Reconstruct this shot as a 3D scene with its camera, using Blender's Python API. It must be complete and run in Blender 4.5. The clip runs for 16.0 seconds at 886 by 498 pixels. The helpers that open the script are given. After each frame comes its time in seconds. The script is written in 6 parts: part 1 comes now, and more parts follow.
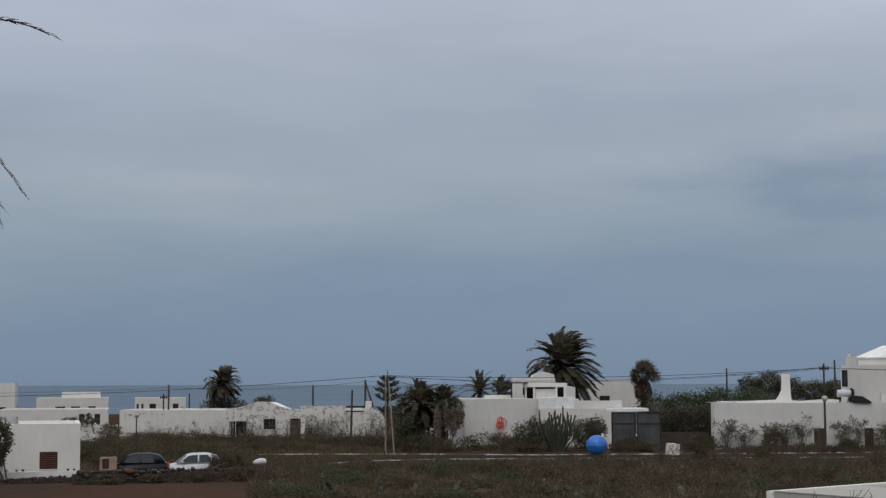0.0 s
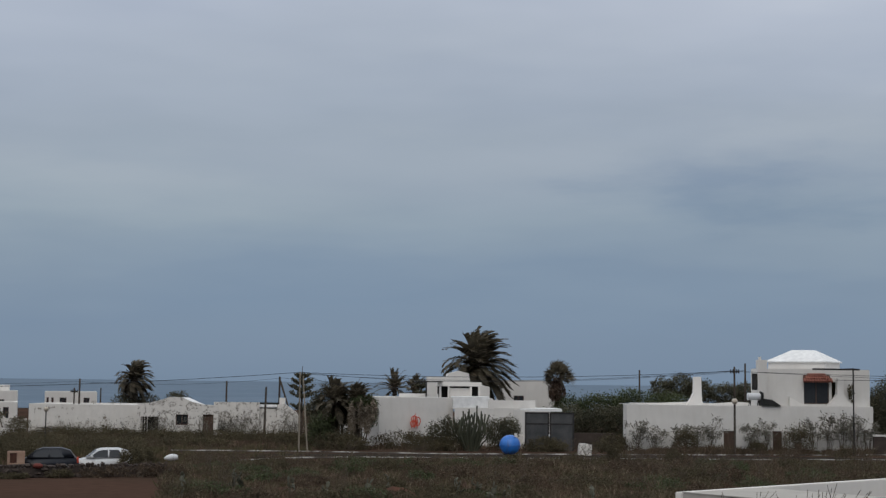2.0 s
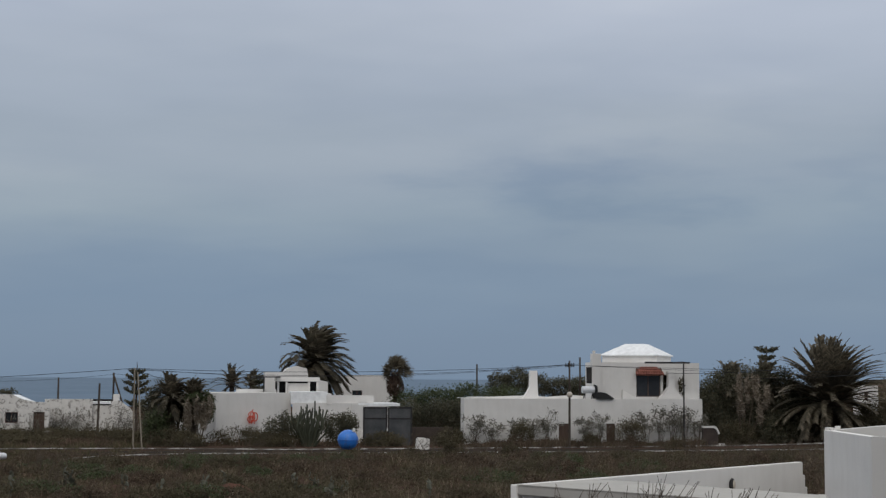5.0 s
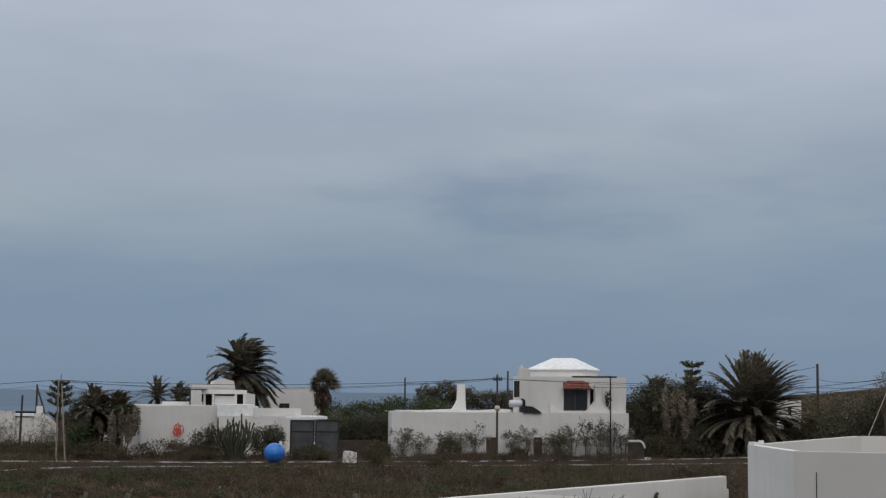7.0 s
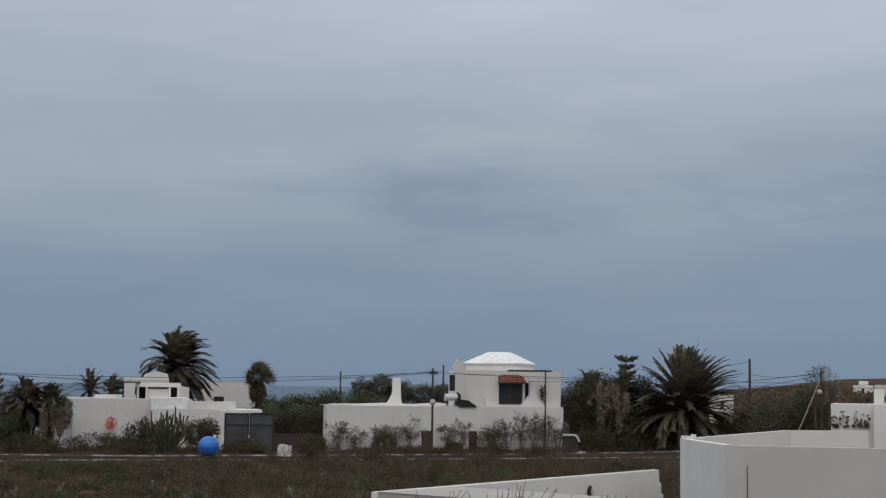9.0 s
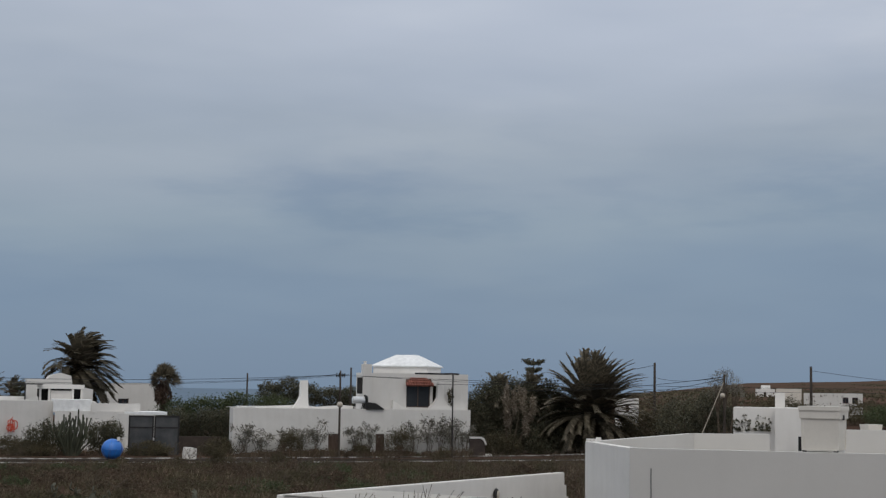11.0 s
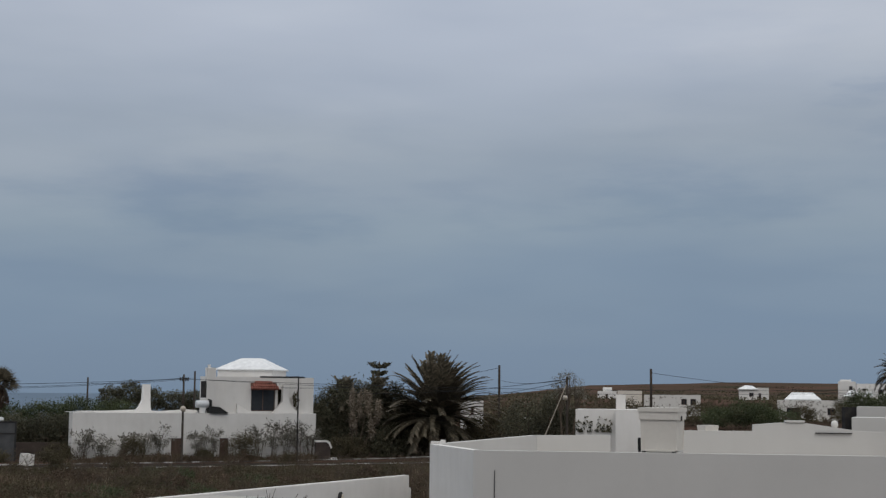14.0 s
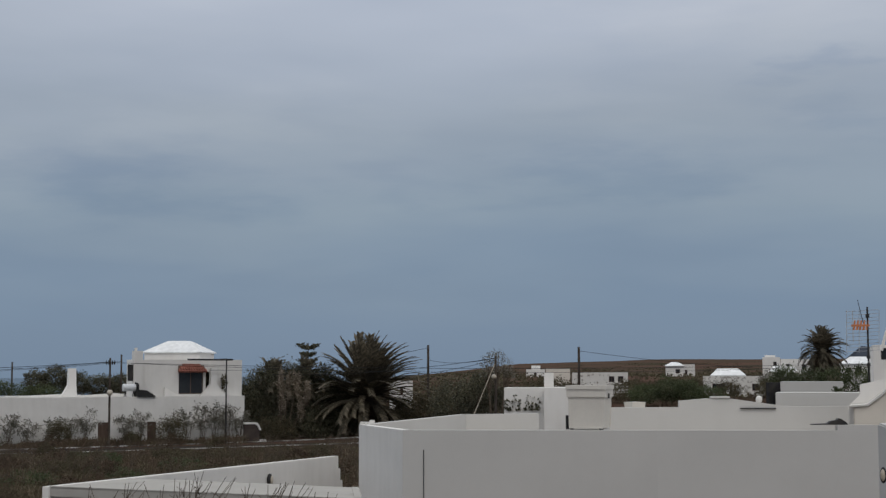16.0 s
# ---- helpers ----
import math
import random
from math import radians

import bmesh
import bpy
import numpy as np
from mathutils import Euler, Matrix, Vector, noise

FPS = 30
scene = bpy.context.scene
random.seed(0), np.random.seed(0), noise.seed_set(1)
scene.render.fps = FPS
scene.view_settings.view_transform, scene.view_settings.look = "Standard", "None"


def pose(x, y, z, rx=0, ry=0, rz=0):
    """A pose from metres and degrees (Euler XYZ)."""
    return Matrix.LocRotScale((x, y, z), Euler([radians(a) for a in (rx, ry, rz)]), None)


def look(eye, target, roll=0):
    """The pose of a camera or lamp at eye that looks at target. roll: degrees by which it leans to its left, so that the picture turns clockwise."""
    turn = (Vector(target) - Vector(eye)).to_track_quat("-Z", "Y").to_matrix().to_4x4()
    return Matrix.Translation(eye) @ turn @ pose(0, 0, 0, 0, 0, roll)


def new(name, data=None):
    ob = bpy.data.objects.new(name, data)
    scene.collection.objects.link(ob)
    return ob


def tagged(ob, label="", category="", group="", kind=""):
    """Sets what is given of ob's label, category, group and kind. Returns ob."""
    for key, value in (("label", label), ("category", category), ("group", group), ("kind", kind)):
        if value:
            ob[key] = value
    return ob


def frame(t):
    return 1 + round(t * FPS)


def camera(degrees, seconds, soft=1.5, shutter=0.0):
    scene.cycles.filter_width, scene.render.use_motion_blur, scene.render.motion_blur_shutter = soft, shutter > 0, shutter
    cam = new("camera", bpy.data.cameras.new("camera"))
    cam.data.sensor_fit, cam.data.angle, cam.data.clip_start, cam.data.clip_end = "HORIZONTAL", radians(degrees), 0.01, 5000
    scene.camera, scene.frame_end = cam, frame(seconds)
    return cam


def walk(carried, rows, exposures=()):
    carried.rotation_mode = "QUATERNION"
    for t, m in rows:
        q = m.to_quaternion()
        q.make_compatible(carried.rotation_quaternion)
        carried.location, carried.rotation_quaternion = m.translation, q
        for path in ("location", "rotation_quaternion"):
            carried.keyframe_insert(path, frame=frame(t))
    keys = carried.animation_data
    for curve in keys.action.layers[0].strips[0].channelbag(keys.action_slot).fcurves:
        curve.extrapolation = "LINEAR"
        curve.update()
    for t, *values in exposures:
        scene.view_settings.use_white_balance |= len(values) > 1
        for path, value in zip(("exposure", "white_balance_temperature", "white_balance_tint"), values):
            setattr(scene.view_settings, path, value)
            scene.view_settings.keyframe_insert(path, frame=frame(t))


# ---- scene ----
# ---- camera: one stand on a roof terrace, slowly turning to the right ----
EYE = 4.8
cam = camera(33.52, 16.0, soft=1.35)
ROWS = [
    (0.0, 0.02, 5.14, 0.16),
    (0.5, -0.61, 5.08, 0.04),
    (1.0, -1.33, 5.00, -0.20),
    (1.5, -2.24, 5.02, -0.44),
    (2.0, -3.27, 5.09, -0.65),
    (2.5, -4.53, 5.10, -0.80),
    (3.0, -5.70, 4.98, -0.79),
    (3.5, -6.85, 4.84, -0.61),
    (4.0, -7.87, 4.75, -0.51),
    (6.5, -11.61, 5.43, -0.39),
    (7.0, -12.30, 5.48, -0.57),
    (7.5, -12.85, 5.45, -0.56),
    (8.0, -13.44, 5.36, -0.44),
    (8.5, -14.06, 5.28, -0.56),
    (11.0, -18.36, 5.42, -0.90),
    (11.5, -19.25, 5.38, -0.83),
    (12.0, -20.19, 5.32, -0.91),
    (12.5, -21.21, 5.42, -0.89),
    (13.0, -22.28, 5.55, -0.68),
    (13.5, -23.27, 5.63, -0.63),
    (14.0, -24.32, 5.62, -0.63),
    (14.5, -25.16, 5.47, -0.57),
    (15.0, -25.92, 5.21, -0.40),
    (15.5, -26.58, 5.00, -0.26),
    (16.0, -27.06, 4.86, 0.09),
]

walk(cam, [(t, pose(0.011 * (t - 11), 0, EYE, 90 + pitch, roll, yaw)) for t, yaw, pitch, roll in ROWS],
     exposures=((0.0, -0.03), (4.0, 0.0), (11.0, 0.0), (12.5, -0.04), (14.0, -0.08), (16.0, -0.08)))

# ---- light: a cloudy sky, and a broad weak sun behind ----
SUN_AZ, SUN_EL = -165.0, 48.0        # degrees from +y towards +x, degrees up
SUN_POWER = 0.75


def link(tree, a, out, b, inp):
    tree.links.new(a.outputs[out], b.inputs[inp])


def ramp(node, stops):
    cr = node.color_ramp
    while len(cr.elements) > 1:
        cr.elements.remove(cr.elements[-1])
    cr.elements[0].position, cr.elements[0].color = stops[0][0], (*stops[0][1], 1)
    for p, c in stops[1:]:
        cr.elements.new(p).color = (*c, 1)
    return node


def make_world():
    w = bpy.data.worlds.new("sky")
    scene.world = w
    w.use_nodes = True
    t = w.node_tree
    t.nodes.clear()
    n = t.nodes.new
    co, sep = n("ShaderNodeTexCoord"), n("ShaderNodeSeparateXYZ")
    link(t, co, "Generated", sep, 0)
    up = n("ShaderNodeMath")
    up.operation, up.use_clamp = "MAXIMUM", True
    link(t, sep, 2, up, 0)
    up.inputs[1].default_value = 0.0
    # slow sagging cloud base: bends the layers up and down along the horizon
    mp = n("ShaderNodeMapping")
    mp.inputs["Scale"].default_value = (1.0, 1.0, 4.5)
    link(t, co, "Generated", mp, "Vector")
    big = n("ShaderNodeTexNoise")
    big.inputs["Scale"].default_value, big.inputs["Detail"].default_value = 2.6, 4.0
    big.inputs["Roughness"].default_value = 0.5
    link(t, mp, 0, big, "Vector")
    sh = n("ShaderNodeMapRange")
    sh.inputs["From Min"].default_value, sh.inputs["From Max"].default_value = 0.3, 0.7
    sh.inputs["To Min"].default_value, sh.inputs["To Max"].default_value = -0.026, 0.026
    link(t, big, 0, sh, 0)
    # shift grows with height, so that the far horizon stays even
    grow = n("ShaderNodeMapRange")
    grow.inputs["From Max"].default_value = 0.06
    link(t, up, 0, grow, 0)
    mul = n("ShaderNodeMath")
    mul.operation = "MULTIPLY"
    link(t, sh, 0, mul, 0)
    link(t, grow, 0, mul, 1)
    add = n("ShaderNodeMath")
    add.operation, add.use_clamp = "ADD", True
    link(t, up, 0, add, 0)
    link(t, mul, 0, add, 1)
    root = n("ShaderNodeMath")
    root.operation = "POWER"
    root.inputs[1].default_value = 0.5
    link(t, add, 0, root, 0)
    layers = ramp(n("ShaderNodeValToRGB"), SKY)
    link(t, root, 0, layers, 0)
    # streaks
    mp2 = n("ShaderNodeMapping")
    mp2.inputs["Scale"].default_value = (1.0, 1.0, 4.0)
    mp2.inputs["Location"].default_value = (3.1, 0.4, 0.7)
    link(t, co, "Generated", mp2, "Vector")
    fine = n("ShaderNodeTexNoise")
    fine.inputs["Scale"].default_value, fine.inputs["Detail"].default_value = 4.6, 3.5
    link(t, mp2, 0, fine, "Vector")
    tone = ramp(n("ShaderNodeValToRGB"), [(0.34, (0.94, 0.95, 0.965)), (0.48, (0.99, 0.993, 0.996)), (0.66, (1.03, 1.027, 1.02))])
    link(t, fine, 0, tone, 0)
    streak = n("ShaderNodeMix")
    streak.data_type, streak.blend_type = "RGBA", "MULTIPLY"
    link(t, grow, 0, streak, 0)
    link(t, layers, 0, streak, 6)
    link(t, tone, 0, streak, 7)

    def calc(op, a, b=None):
        k = n("ShaderNodeMath")
        k.operation = op
        for i, v in enumerate((a, b)):
            if v is None:
                continue
            if isinstance(v, (int, float)):
                k.inputs[i].default_value = v
            else:
                t.links.new(v, k.inputs[i])
        return k.outputs[0]

    # cloud banks low over the land: ragged soft lenses at their bearing and height
    fray = n("ShaderNodeTexNoise")
    fray.inputs["Scale"].default_value, fray.inputs["Detail"].default_value = 9.0, 5.0
    fray.inputs["Roughness"].default_value = 0.55
    link(t, mp, 0, fray, "Vector")
    parts = n("ShaderNodeSeparateColor")
    link(t, fray, "Color", parts, 0)
    bearing = calc("ADD", calc("ARCTAN2", sep.outputs[0], sep.outputs[1]), calc("MULTIPLY", calc("SUBTRACT", parts.outputs[0], 0.5), 0.34))
    height = calc("ADD", calc("ARCSINE", sep.outputs[2]), calc("MULTIPLY", calc("SUBTRACT", parts.outputs[1], 0.5), 0.065))
    total = 0.0
    for az, el, wide, tall, deep in BANKS:
        u = calc("DIVIDE", calc("SUBTRACT", bearing, radians(az)), radians(wide))
        v = calc("DIVIDE", calc("SUBTRACT", height, radians(el)), radians(tall))
        d = calc("ADD", calc("MULTIPLY", u, u), calc("MULTIPLY", v, v))
        total = calc("ADD", calc("MULTIPLY", calc("EXPONENT", calc("MULTIPLY", d, -1.0)), deep), total)
    cloud = n("ShaderNodeCombineColor")
    for i, k in enumerate((1.32, 1.0, 0.55)):
        t.links.new(calc("ADD", calc("MULTIPLY", total, k), 1.0), cloud.inputs[i])
    banked = n("ShaderNodeMix")
    banked.data_type, banked.blend_type = "RGBA", "MULTIPLY"
    banked.inputs[0].default_value = 1.0
    link(t, streak, 2, banked, 6)
    link(t, cloud, 0, banked, 7)
    sky = n("ShaderNodeTexSky")
    sky.sky_type, sky.sun_disc = "NISHITA", False
    sky.sun_elevation, sky.sun_rotation = radians(SUN_EL), radians(SUN_AZ)
    dim = n("ShaderNodeMix")
    dim.data_type, dim.blend_type = "RGBA", "MULTIPLY"
    dim.inputs[0].default_value = 1.0
    link(t, sky, 0, dim, 6)
    dim.inputs[7].default_value = (0.08, 0.08, 0.08, 1)
    mix = n("ShaderNodeMix")
    mix.data_type = "RGBA"
    mix.inputs[0].default_value = 0.93      # nearly closed cloud cover
    link(t, dim, 2, mix, 6)
    link(t, banked, 2, mix, 7)
    bg, out = n("ShaderNodeBackground"), n("ShaderNodeOutputWorld")
    link(t, mix, 2, bg, 0)
    link(t, bg, 0, out, 0)


# square root of the sine of the height -> colour
SKY = [(0.0, (0.177, 0.250, 0.351)), (0.19, (0.187, 0.262, 0.372)), (0.265, (0.215, 0.287, 0.386)),
       (0.325, (0.278, 0.345, 0.420)), (0.40, (0.330, 0.385, 0.460)), (0.50, (0.448, 0.50, 0.597)), (0.62, (0.611, 0.66, 0.748)), (0.8, (0.906, 0.95, 1.012)), (1.0, (1.034, 1.08, 1.134))]
# cloud banks: bearing, height, half width, half height (degrees), how much lighter or darker
BANKS = [(15.5, 7.4, 4.6, 1.15, -0.16), (34.0, 7.6, 4.4, 0.75, -0.13), (26.0, 7.2, 1.8, 0.8, -0.06), (-9.5, 7.0, 8.5, 1.5, 0.10), (2.0, 4.6, 9.0, 0.9, -0.05),
         (19.0, 9.8, 4.5, 1.3, 0.08), (36.0, 10.2, 4.5, 1.2, 0.06), (41.0, 11.8, 1.3, 0.5, -0.10), (43.5, 9.6, 2.0, 0.8, -0.08), (6.0, 8.6, 5.0, 1.6, 0.05), (42.0, 14.0, 8.0, 3.0, 0.12),
         (8.0, 13.5, 12.0, 2.6, 0.05)]
make_world()
sun = new("sun", bpy.data.lights.new("sun", "SUN"))
sun.data.energy, sun.data.angle, sun.data.color = SUN_POWER, radians(40), (1.0, 0.93, 0.84)
sa, se = radians(SUN_AZ), radians(SUN_EL)
sun.matrix_world = look((60 * math.sin(sa) * math.cos(se), 60 * math.cos(sa) * math.cos(se), 60 * math.sin(se)), (0, 0, 0))


# ---- materials ----
def base_mat(name, rough=0.8, metal=0.0, spec=0.3):
    m = bpy.data.materials.new(name)
    m.use_nodes = True
    b = m.node_tree.nodes["Principled BSDF"]
    b.inputs["Roughness"].default_value, b.inputs["Metallic"].default_value = rough, metal
    b.inputs["Specular IOR Level"].default_value = spec
    return m, m.node_tree, b


def noisy(name, a, b2, scale=1.0, rough=0.85, metal=0.0, spec=0.3, bump=0.0, fine=12.0, lo=0.35, hi=0.65, third=None, squash=1.0, grain=1.0):
    """Two-scale mottling between two colours, with fine grain and relief."""
    m, t, b = base_mat(name, rough, metal, spec)
    n = t.nodes.new
    co = n("ShaderNodeTexCoord")
    mp = n("ShaderNodeMapping")
    mp.inputs["Scale"].default_value = (1, 1, squash)
    link(t, co, "Object", mp, 0)
    n1, n2 = n("ShaderNodeTexNoise"), n("ShaderNodeTexNoise")
    n1.inputs["Scale"].default_value, n1.inputs["Detail"].default_value = scale, 6
    n2.inputs["Scale"].default_value, n2.inputs["Detail"].default_value = scale * fine, 3
    link(t, mp, 0, n1, "Vector")
    link(t, mp, 0, n2, "Vector")
    stops = [(lo, a), (hi, b2)] + ([(min(hi + 0.12, 1), third)] if third else [])
    r = ramp(n("ShaderNodeValToRGB"), stops)
    link(t, n1, 0, r, 0)
    g = ramp(n("ShaderNodeValToRGB"), [(0.3, (1 - 0.12 * grain,) * 3), (0.7, (1 + 0.08 * grain,) * 3)])
    link(t, n2, 0, g, 0)
    mx = n("ShaderNodeMix")
    mx.data_type, mx.blend_type = "RGBA", "MULTIPLY"
    mx.inputs[0].default_value = 1
    link(t, r, 0, mx, 6)
    link(t, g, 0, mx, 7)
    link(t, mx, 2, b, "Base Color")
    if bump:
        bp = n("ShaderNodeBump")
        bp.inputs["Strength"].default_value, bp.inputs["Distance"].default_value = bump, 0.03
        link(t, n2, 0, bp, "Height")
        link(t, bp, 0, b, "Normal")
    return m


def plaster(name, col, stain=(0.33, 0.31, 0.28), lo=0.66, hi=0.8, scale=0.7, run=1.0):
    """Lime-washed render: clean ground, blotchy weathering, short run-down streaks, trowel relief."""
    m, t, b = base_mat(name, 0.9, 0, 0.2)
    n = t.nodes.new
    co = n("ShaderNodeTexCoord")
    mp = n("ShaderNodeMapping")
    mp.inputs["Scale"].default_value = (2.2, 2.2, 0.35)
    link(t, co, "Object", mp, 0)
    n1, n2, n3 = (n("ShaderNodeTexNoise") for _ in range(3))
    for k, s, d in ((n1, scale, 7), (n2, 1.6, 5), (n3, 14, 4)):
        k.inputs["Scale"].default_value, k.inputs["Detail"].default_value = s, d
    n1.inputs["Roughness"].default_value = 0.65
    link(t, co, "Object", n1, "Vector")
    link(t, mp, 0, n2, "Vector")
    link(t, co, "Object", n3, "Vector")
    dark = tuple(c * 0.93 for c in col)
    r1 = ramp(n("ShaderNodeValToRGB"), [(0.35, col), (0.6, dark), (lo, dark), (hi, stain)])
    link(t, n1, 0, r1, 0)
    r2 = ramp(n("ShaderNodeValToRGB"), [(0.45, (1, 1, 1)), (0.8, (1 - 0.05 * run, 1 - 0.055 * run, 1 - 0.065 * run))])
    link(t, n2, 0, r2, 0)
    mx = n("ShaderNodeMix")
    mx.data_type, mx.blend_type = "RGBA", "MULTIPLY"
    mx.inputs[0].default_value = 1
    link(t, r1, 0, mx, 6)
    link(t, r2, 0, mx, 7)
    link(t, mx, 2, b, "Base Color")
    bp = n("ShaderNodeBump")
    bp.inputs["Strength"].default_value, bp.inputs["Distance"].default_value = 0.12, 0.01
    link(t, n3, 0, bp, "Height")
    link(t, bp, 0, b, "Normal")
    return m


def leafy(name, stops, rough=0.6, lively=0.35):
    """Leaves: each its own shade, a little light coming through."""
    m, t, b = base_mat(name, rough, 0, 0.25)
    n = t.nodes.new
    g = n("ShaderNodeNewGeometry")
    r = ramp(n("ShaderNodeValToRGB"), stops)
    link(t, g, "Random Per Island", r, 0)
    co, ns = n("ShaderNodeTexCoord"), n("ShaderNodeTexNoise")
    ns.inputs["Scale"].default_value = 0.6
    link(t, co, "Object", ns, "Vector")
    v = ramp(n("ShaderNodeValToRGB"), [(0.3, (0.7, 0.7, 0.7)), (0.7, (1.25, 1.25, 1.2))])
    link(t, ns, 0, v, 0)
    mx = n("ShaderNodeMix")
    mx.data_type, mx.blend_type = "RGBA", "MULTIPLY"
    mx.inputs[0].default_value = 1
    link(t, r, 0, mx, 6)
    link(t, v, 0, mx, 7)
    link(t, mx, 2, b, "Base Color")
    tr = n("ShaderNodeBsdfTranslucent")
    link(t, mx, 2, tr, 0)
    ms = n("ShaderNodeMixShader")
    ms.inputs[0].default_value = lively * 0.5
    link(t, b, 0, ms, 1)
    link(t, tr, 0, ms, 2)
    link(t, ms, 0, t.nodes["Material Output"], 0)
    return m


WHITE = plaster("lime_plaster", (0.65, 0.625, 0.59), stain=(0.36, 0.33, 0.29))
# also gives two near walls their brighter light as colour
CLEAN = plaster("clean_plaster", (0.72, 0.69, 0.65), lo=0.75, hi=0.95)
OLD = plaster("peeling_plaster", (0.66, 0.63, 0.585), stain=(0.13, 0.112, 0.09), lo=0.52, hi=0.58, scale=2.0)
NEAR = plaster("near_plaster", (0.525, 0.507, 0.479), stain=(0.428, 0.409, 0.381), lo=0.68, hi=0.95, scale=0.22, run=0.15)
WORN = plaster("worn_plaster", (0.66, 0.63, 0.585), stain=(0.22, 0.19, 0.155), lo=0.55, hi=0.62, scale=1.3)
SCREED = noisy("roof_screed", (0.50, 0.46, 0.41), (0.58, 0.54, 0.49), 0.5)
FAR = plaster("far_plaster", (0.66, 0.63, 0.59), stain=(0.28, 0.25, 0.21), lo=0.56, hi=0.72, scale=0.5)
BEIGE = plaster("beige_plaster", (0.636, 0.576, 0.499), lo=0.7, hi=0.95, run=0.3)
ROOF = noisy("white_roof", (0.78, 0.78, 0.77), (0.70, 0.70, 0.69), 0.6, fine=5)
# near-black colour that carries the gloom behind openings
DARK = noisy("painted_interior_gloom", (0.012, 0.011, 0.010), (0.02, 0.018, 0.016), 1)
GLASS = noisy("window_glass", (0.02, 0.022, 0.025), (0.03, 0.032, 0.035), 0.4, rough=0.12, spec=0.5)
IRON = noisy("dark_iron", (0.02, 0.02, 0.022), (0.045, 0.04, 0.036), 3, rough=0.6, metal=0.3)
SHEET = noisy("grey_sheet", (0.05, 0.052, 0.055), (0.085, 0.085, 0.085), 1.2, rough=0.6, metal=0.2)
WOOD = noisy("brown_wood", (0.055, 0.022, 0.014), (0.09, 0.038, 0.024), 5, rough=0.6, squash=0.2)
POLEWOOD = noisy("pole_wood", (0.045, 0.035, 0.028), (0.085, 0.068, 0.052), 4, squash=0.1)
PALEWOOD = noisy("pale_wood", (0.19, 0.16, 0.12), (0.28, 0.24, 0.19), 4, squash=0.1)
TILE = noisy("roof_tile", (0.19, 0.066, 0.046), (0.26, 0.10, 0.072), 4)
DOOR = noisy("weathered_door", (0.075, 0.048, 0.036), (0.115, 0.078, 0.058), 4, squash=0.2)
STONE = noisy("lava_stone", (0.040, 0.030, 0.026), (0.060, 0.045, 0.037), 1.5, bump=0.4, third=(0.078, 0.060, 0.050))
KERB = noisy("white_kerb", (0.52, 0.50, 0.47), (0.12, 0.105, 0.09), 0.7, lo=0.46, hi=0.56)
ASPHALT = noisy("asphalt", (0.030, 0.026, 0.022), (0.045, 0.038, 0.032), 0.8, rough=1.0, spec=0.0)
BLUE = noisy("blue_plastic", (0.016, 0.13, 0.46), (0.022, 0.17, 0.55), 2, rough=0.35, spec=0.5)
RED = noisy("red_paint", (0.50, 0.06, 0.03), (0.60, 0.09, 0.05), 6, rough=0.5)
STEEL = noisy("pale_steel", (0.55, 0.56, 0.57), (0.68, 0.68, 0.68), 2, rough=0.4, metal=0.4)
CHROME = noisy("aerial_metal", (0.5, 0.5, 0.5), (0.6, 0.6, 0.6), 3, rough=0.35, metal=0.8)
CABLE = noisy("black_cable", (0.018, 0.018, 0.02), (0.03, 0.03, 0.03), 2)
OPAL = noisy("opal_globe", (0.42, 0.36, 0.28), (0.5, 0.44, 0.36), 3, rough=0.3, spec=0.5)
BARK = noisy("palm_bark", (0.045, 0.034, 0.026), (0.09, 0.068, 0.05), 3, bump=0.6, squash=3)
TWIG = noisy("dry_twig", (0.06, 0.045, 0.032), (0.11, 0.085, 0.06), 3)
CARBLUE = noisy("dark_blue_paint", (0.008, 0.009, 0.014), (0.010, 0.012, 0.018), 1, rough=0.4, spec=0.35)
SACK = noisy("red_brown_cloth", (0.11, 0.026, 0.02), (0.15, 0.04, 0.03), 4)
STRAW = leafy("straw", [(0, (0.12, 0.10, 0.068)), (1, (0.23, 0.19, 0.13))], rough=0.9)
CARWHITE = noisy("white_paint", (0.55, 0.56, 0.57), (0.62, 0.62, 0.62), 1, rough=0.3, spec=0.5)
RUBBER = noisy("rubber", (0.015, 0.015, 0.015), (0.025, 0.025, 0.025), 3)
PLASTIC = noisy("aged_white_plastic", (0.57, 0.535, 0.48), (0.61, 0.57, 0.51), 0.8, rough=0.55, grain=0.25)
GREYTUB = noisy("grey_plastic", (0.26, 0.25, 0.24), (0.33, 0.32, 0.30), 1.5, rough=0.6)
ORANGE = noisy("orange_plastic", (0.5, 0.17, 0.07), (0.55, 0.22, 0.10), 3)
BLOCK = noisy("clay_block", (0.34, 0.22, 0.16), (0.42, 0.29, 0.22), 3)
CLAY = noisy("clay", (0.20, 0.075, 0.045), (0.27, 0.11, 0.07), 3)
PALM = leafy("palm_leaf", [(0, (0.060, 0.051, 0.037)), (0.5, (0.101, 0.086, 0.061)), (0.85, (0.145, 0.122, 0.086)), (1, (0.238, 0.192, 0.139))], lively=0.7)
PALMDEAD = leafy("dead_palm_leaf", [(0, (0.125, 0.100, 0.075)), (0.6, (0.237, 0.194, 0.150)), (1, (0.375, 0.312, 0.250))], rough=0.8)
GREEN = leafy("green_leaf", [(0, (0.044, 0.056, 0.026)), (0.5, (0.069, 0.084, 0.038)), (1, (0.104, 0.117, 0.060))], lively=0.7)
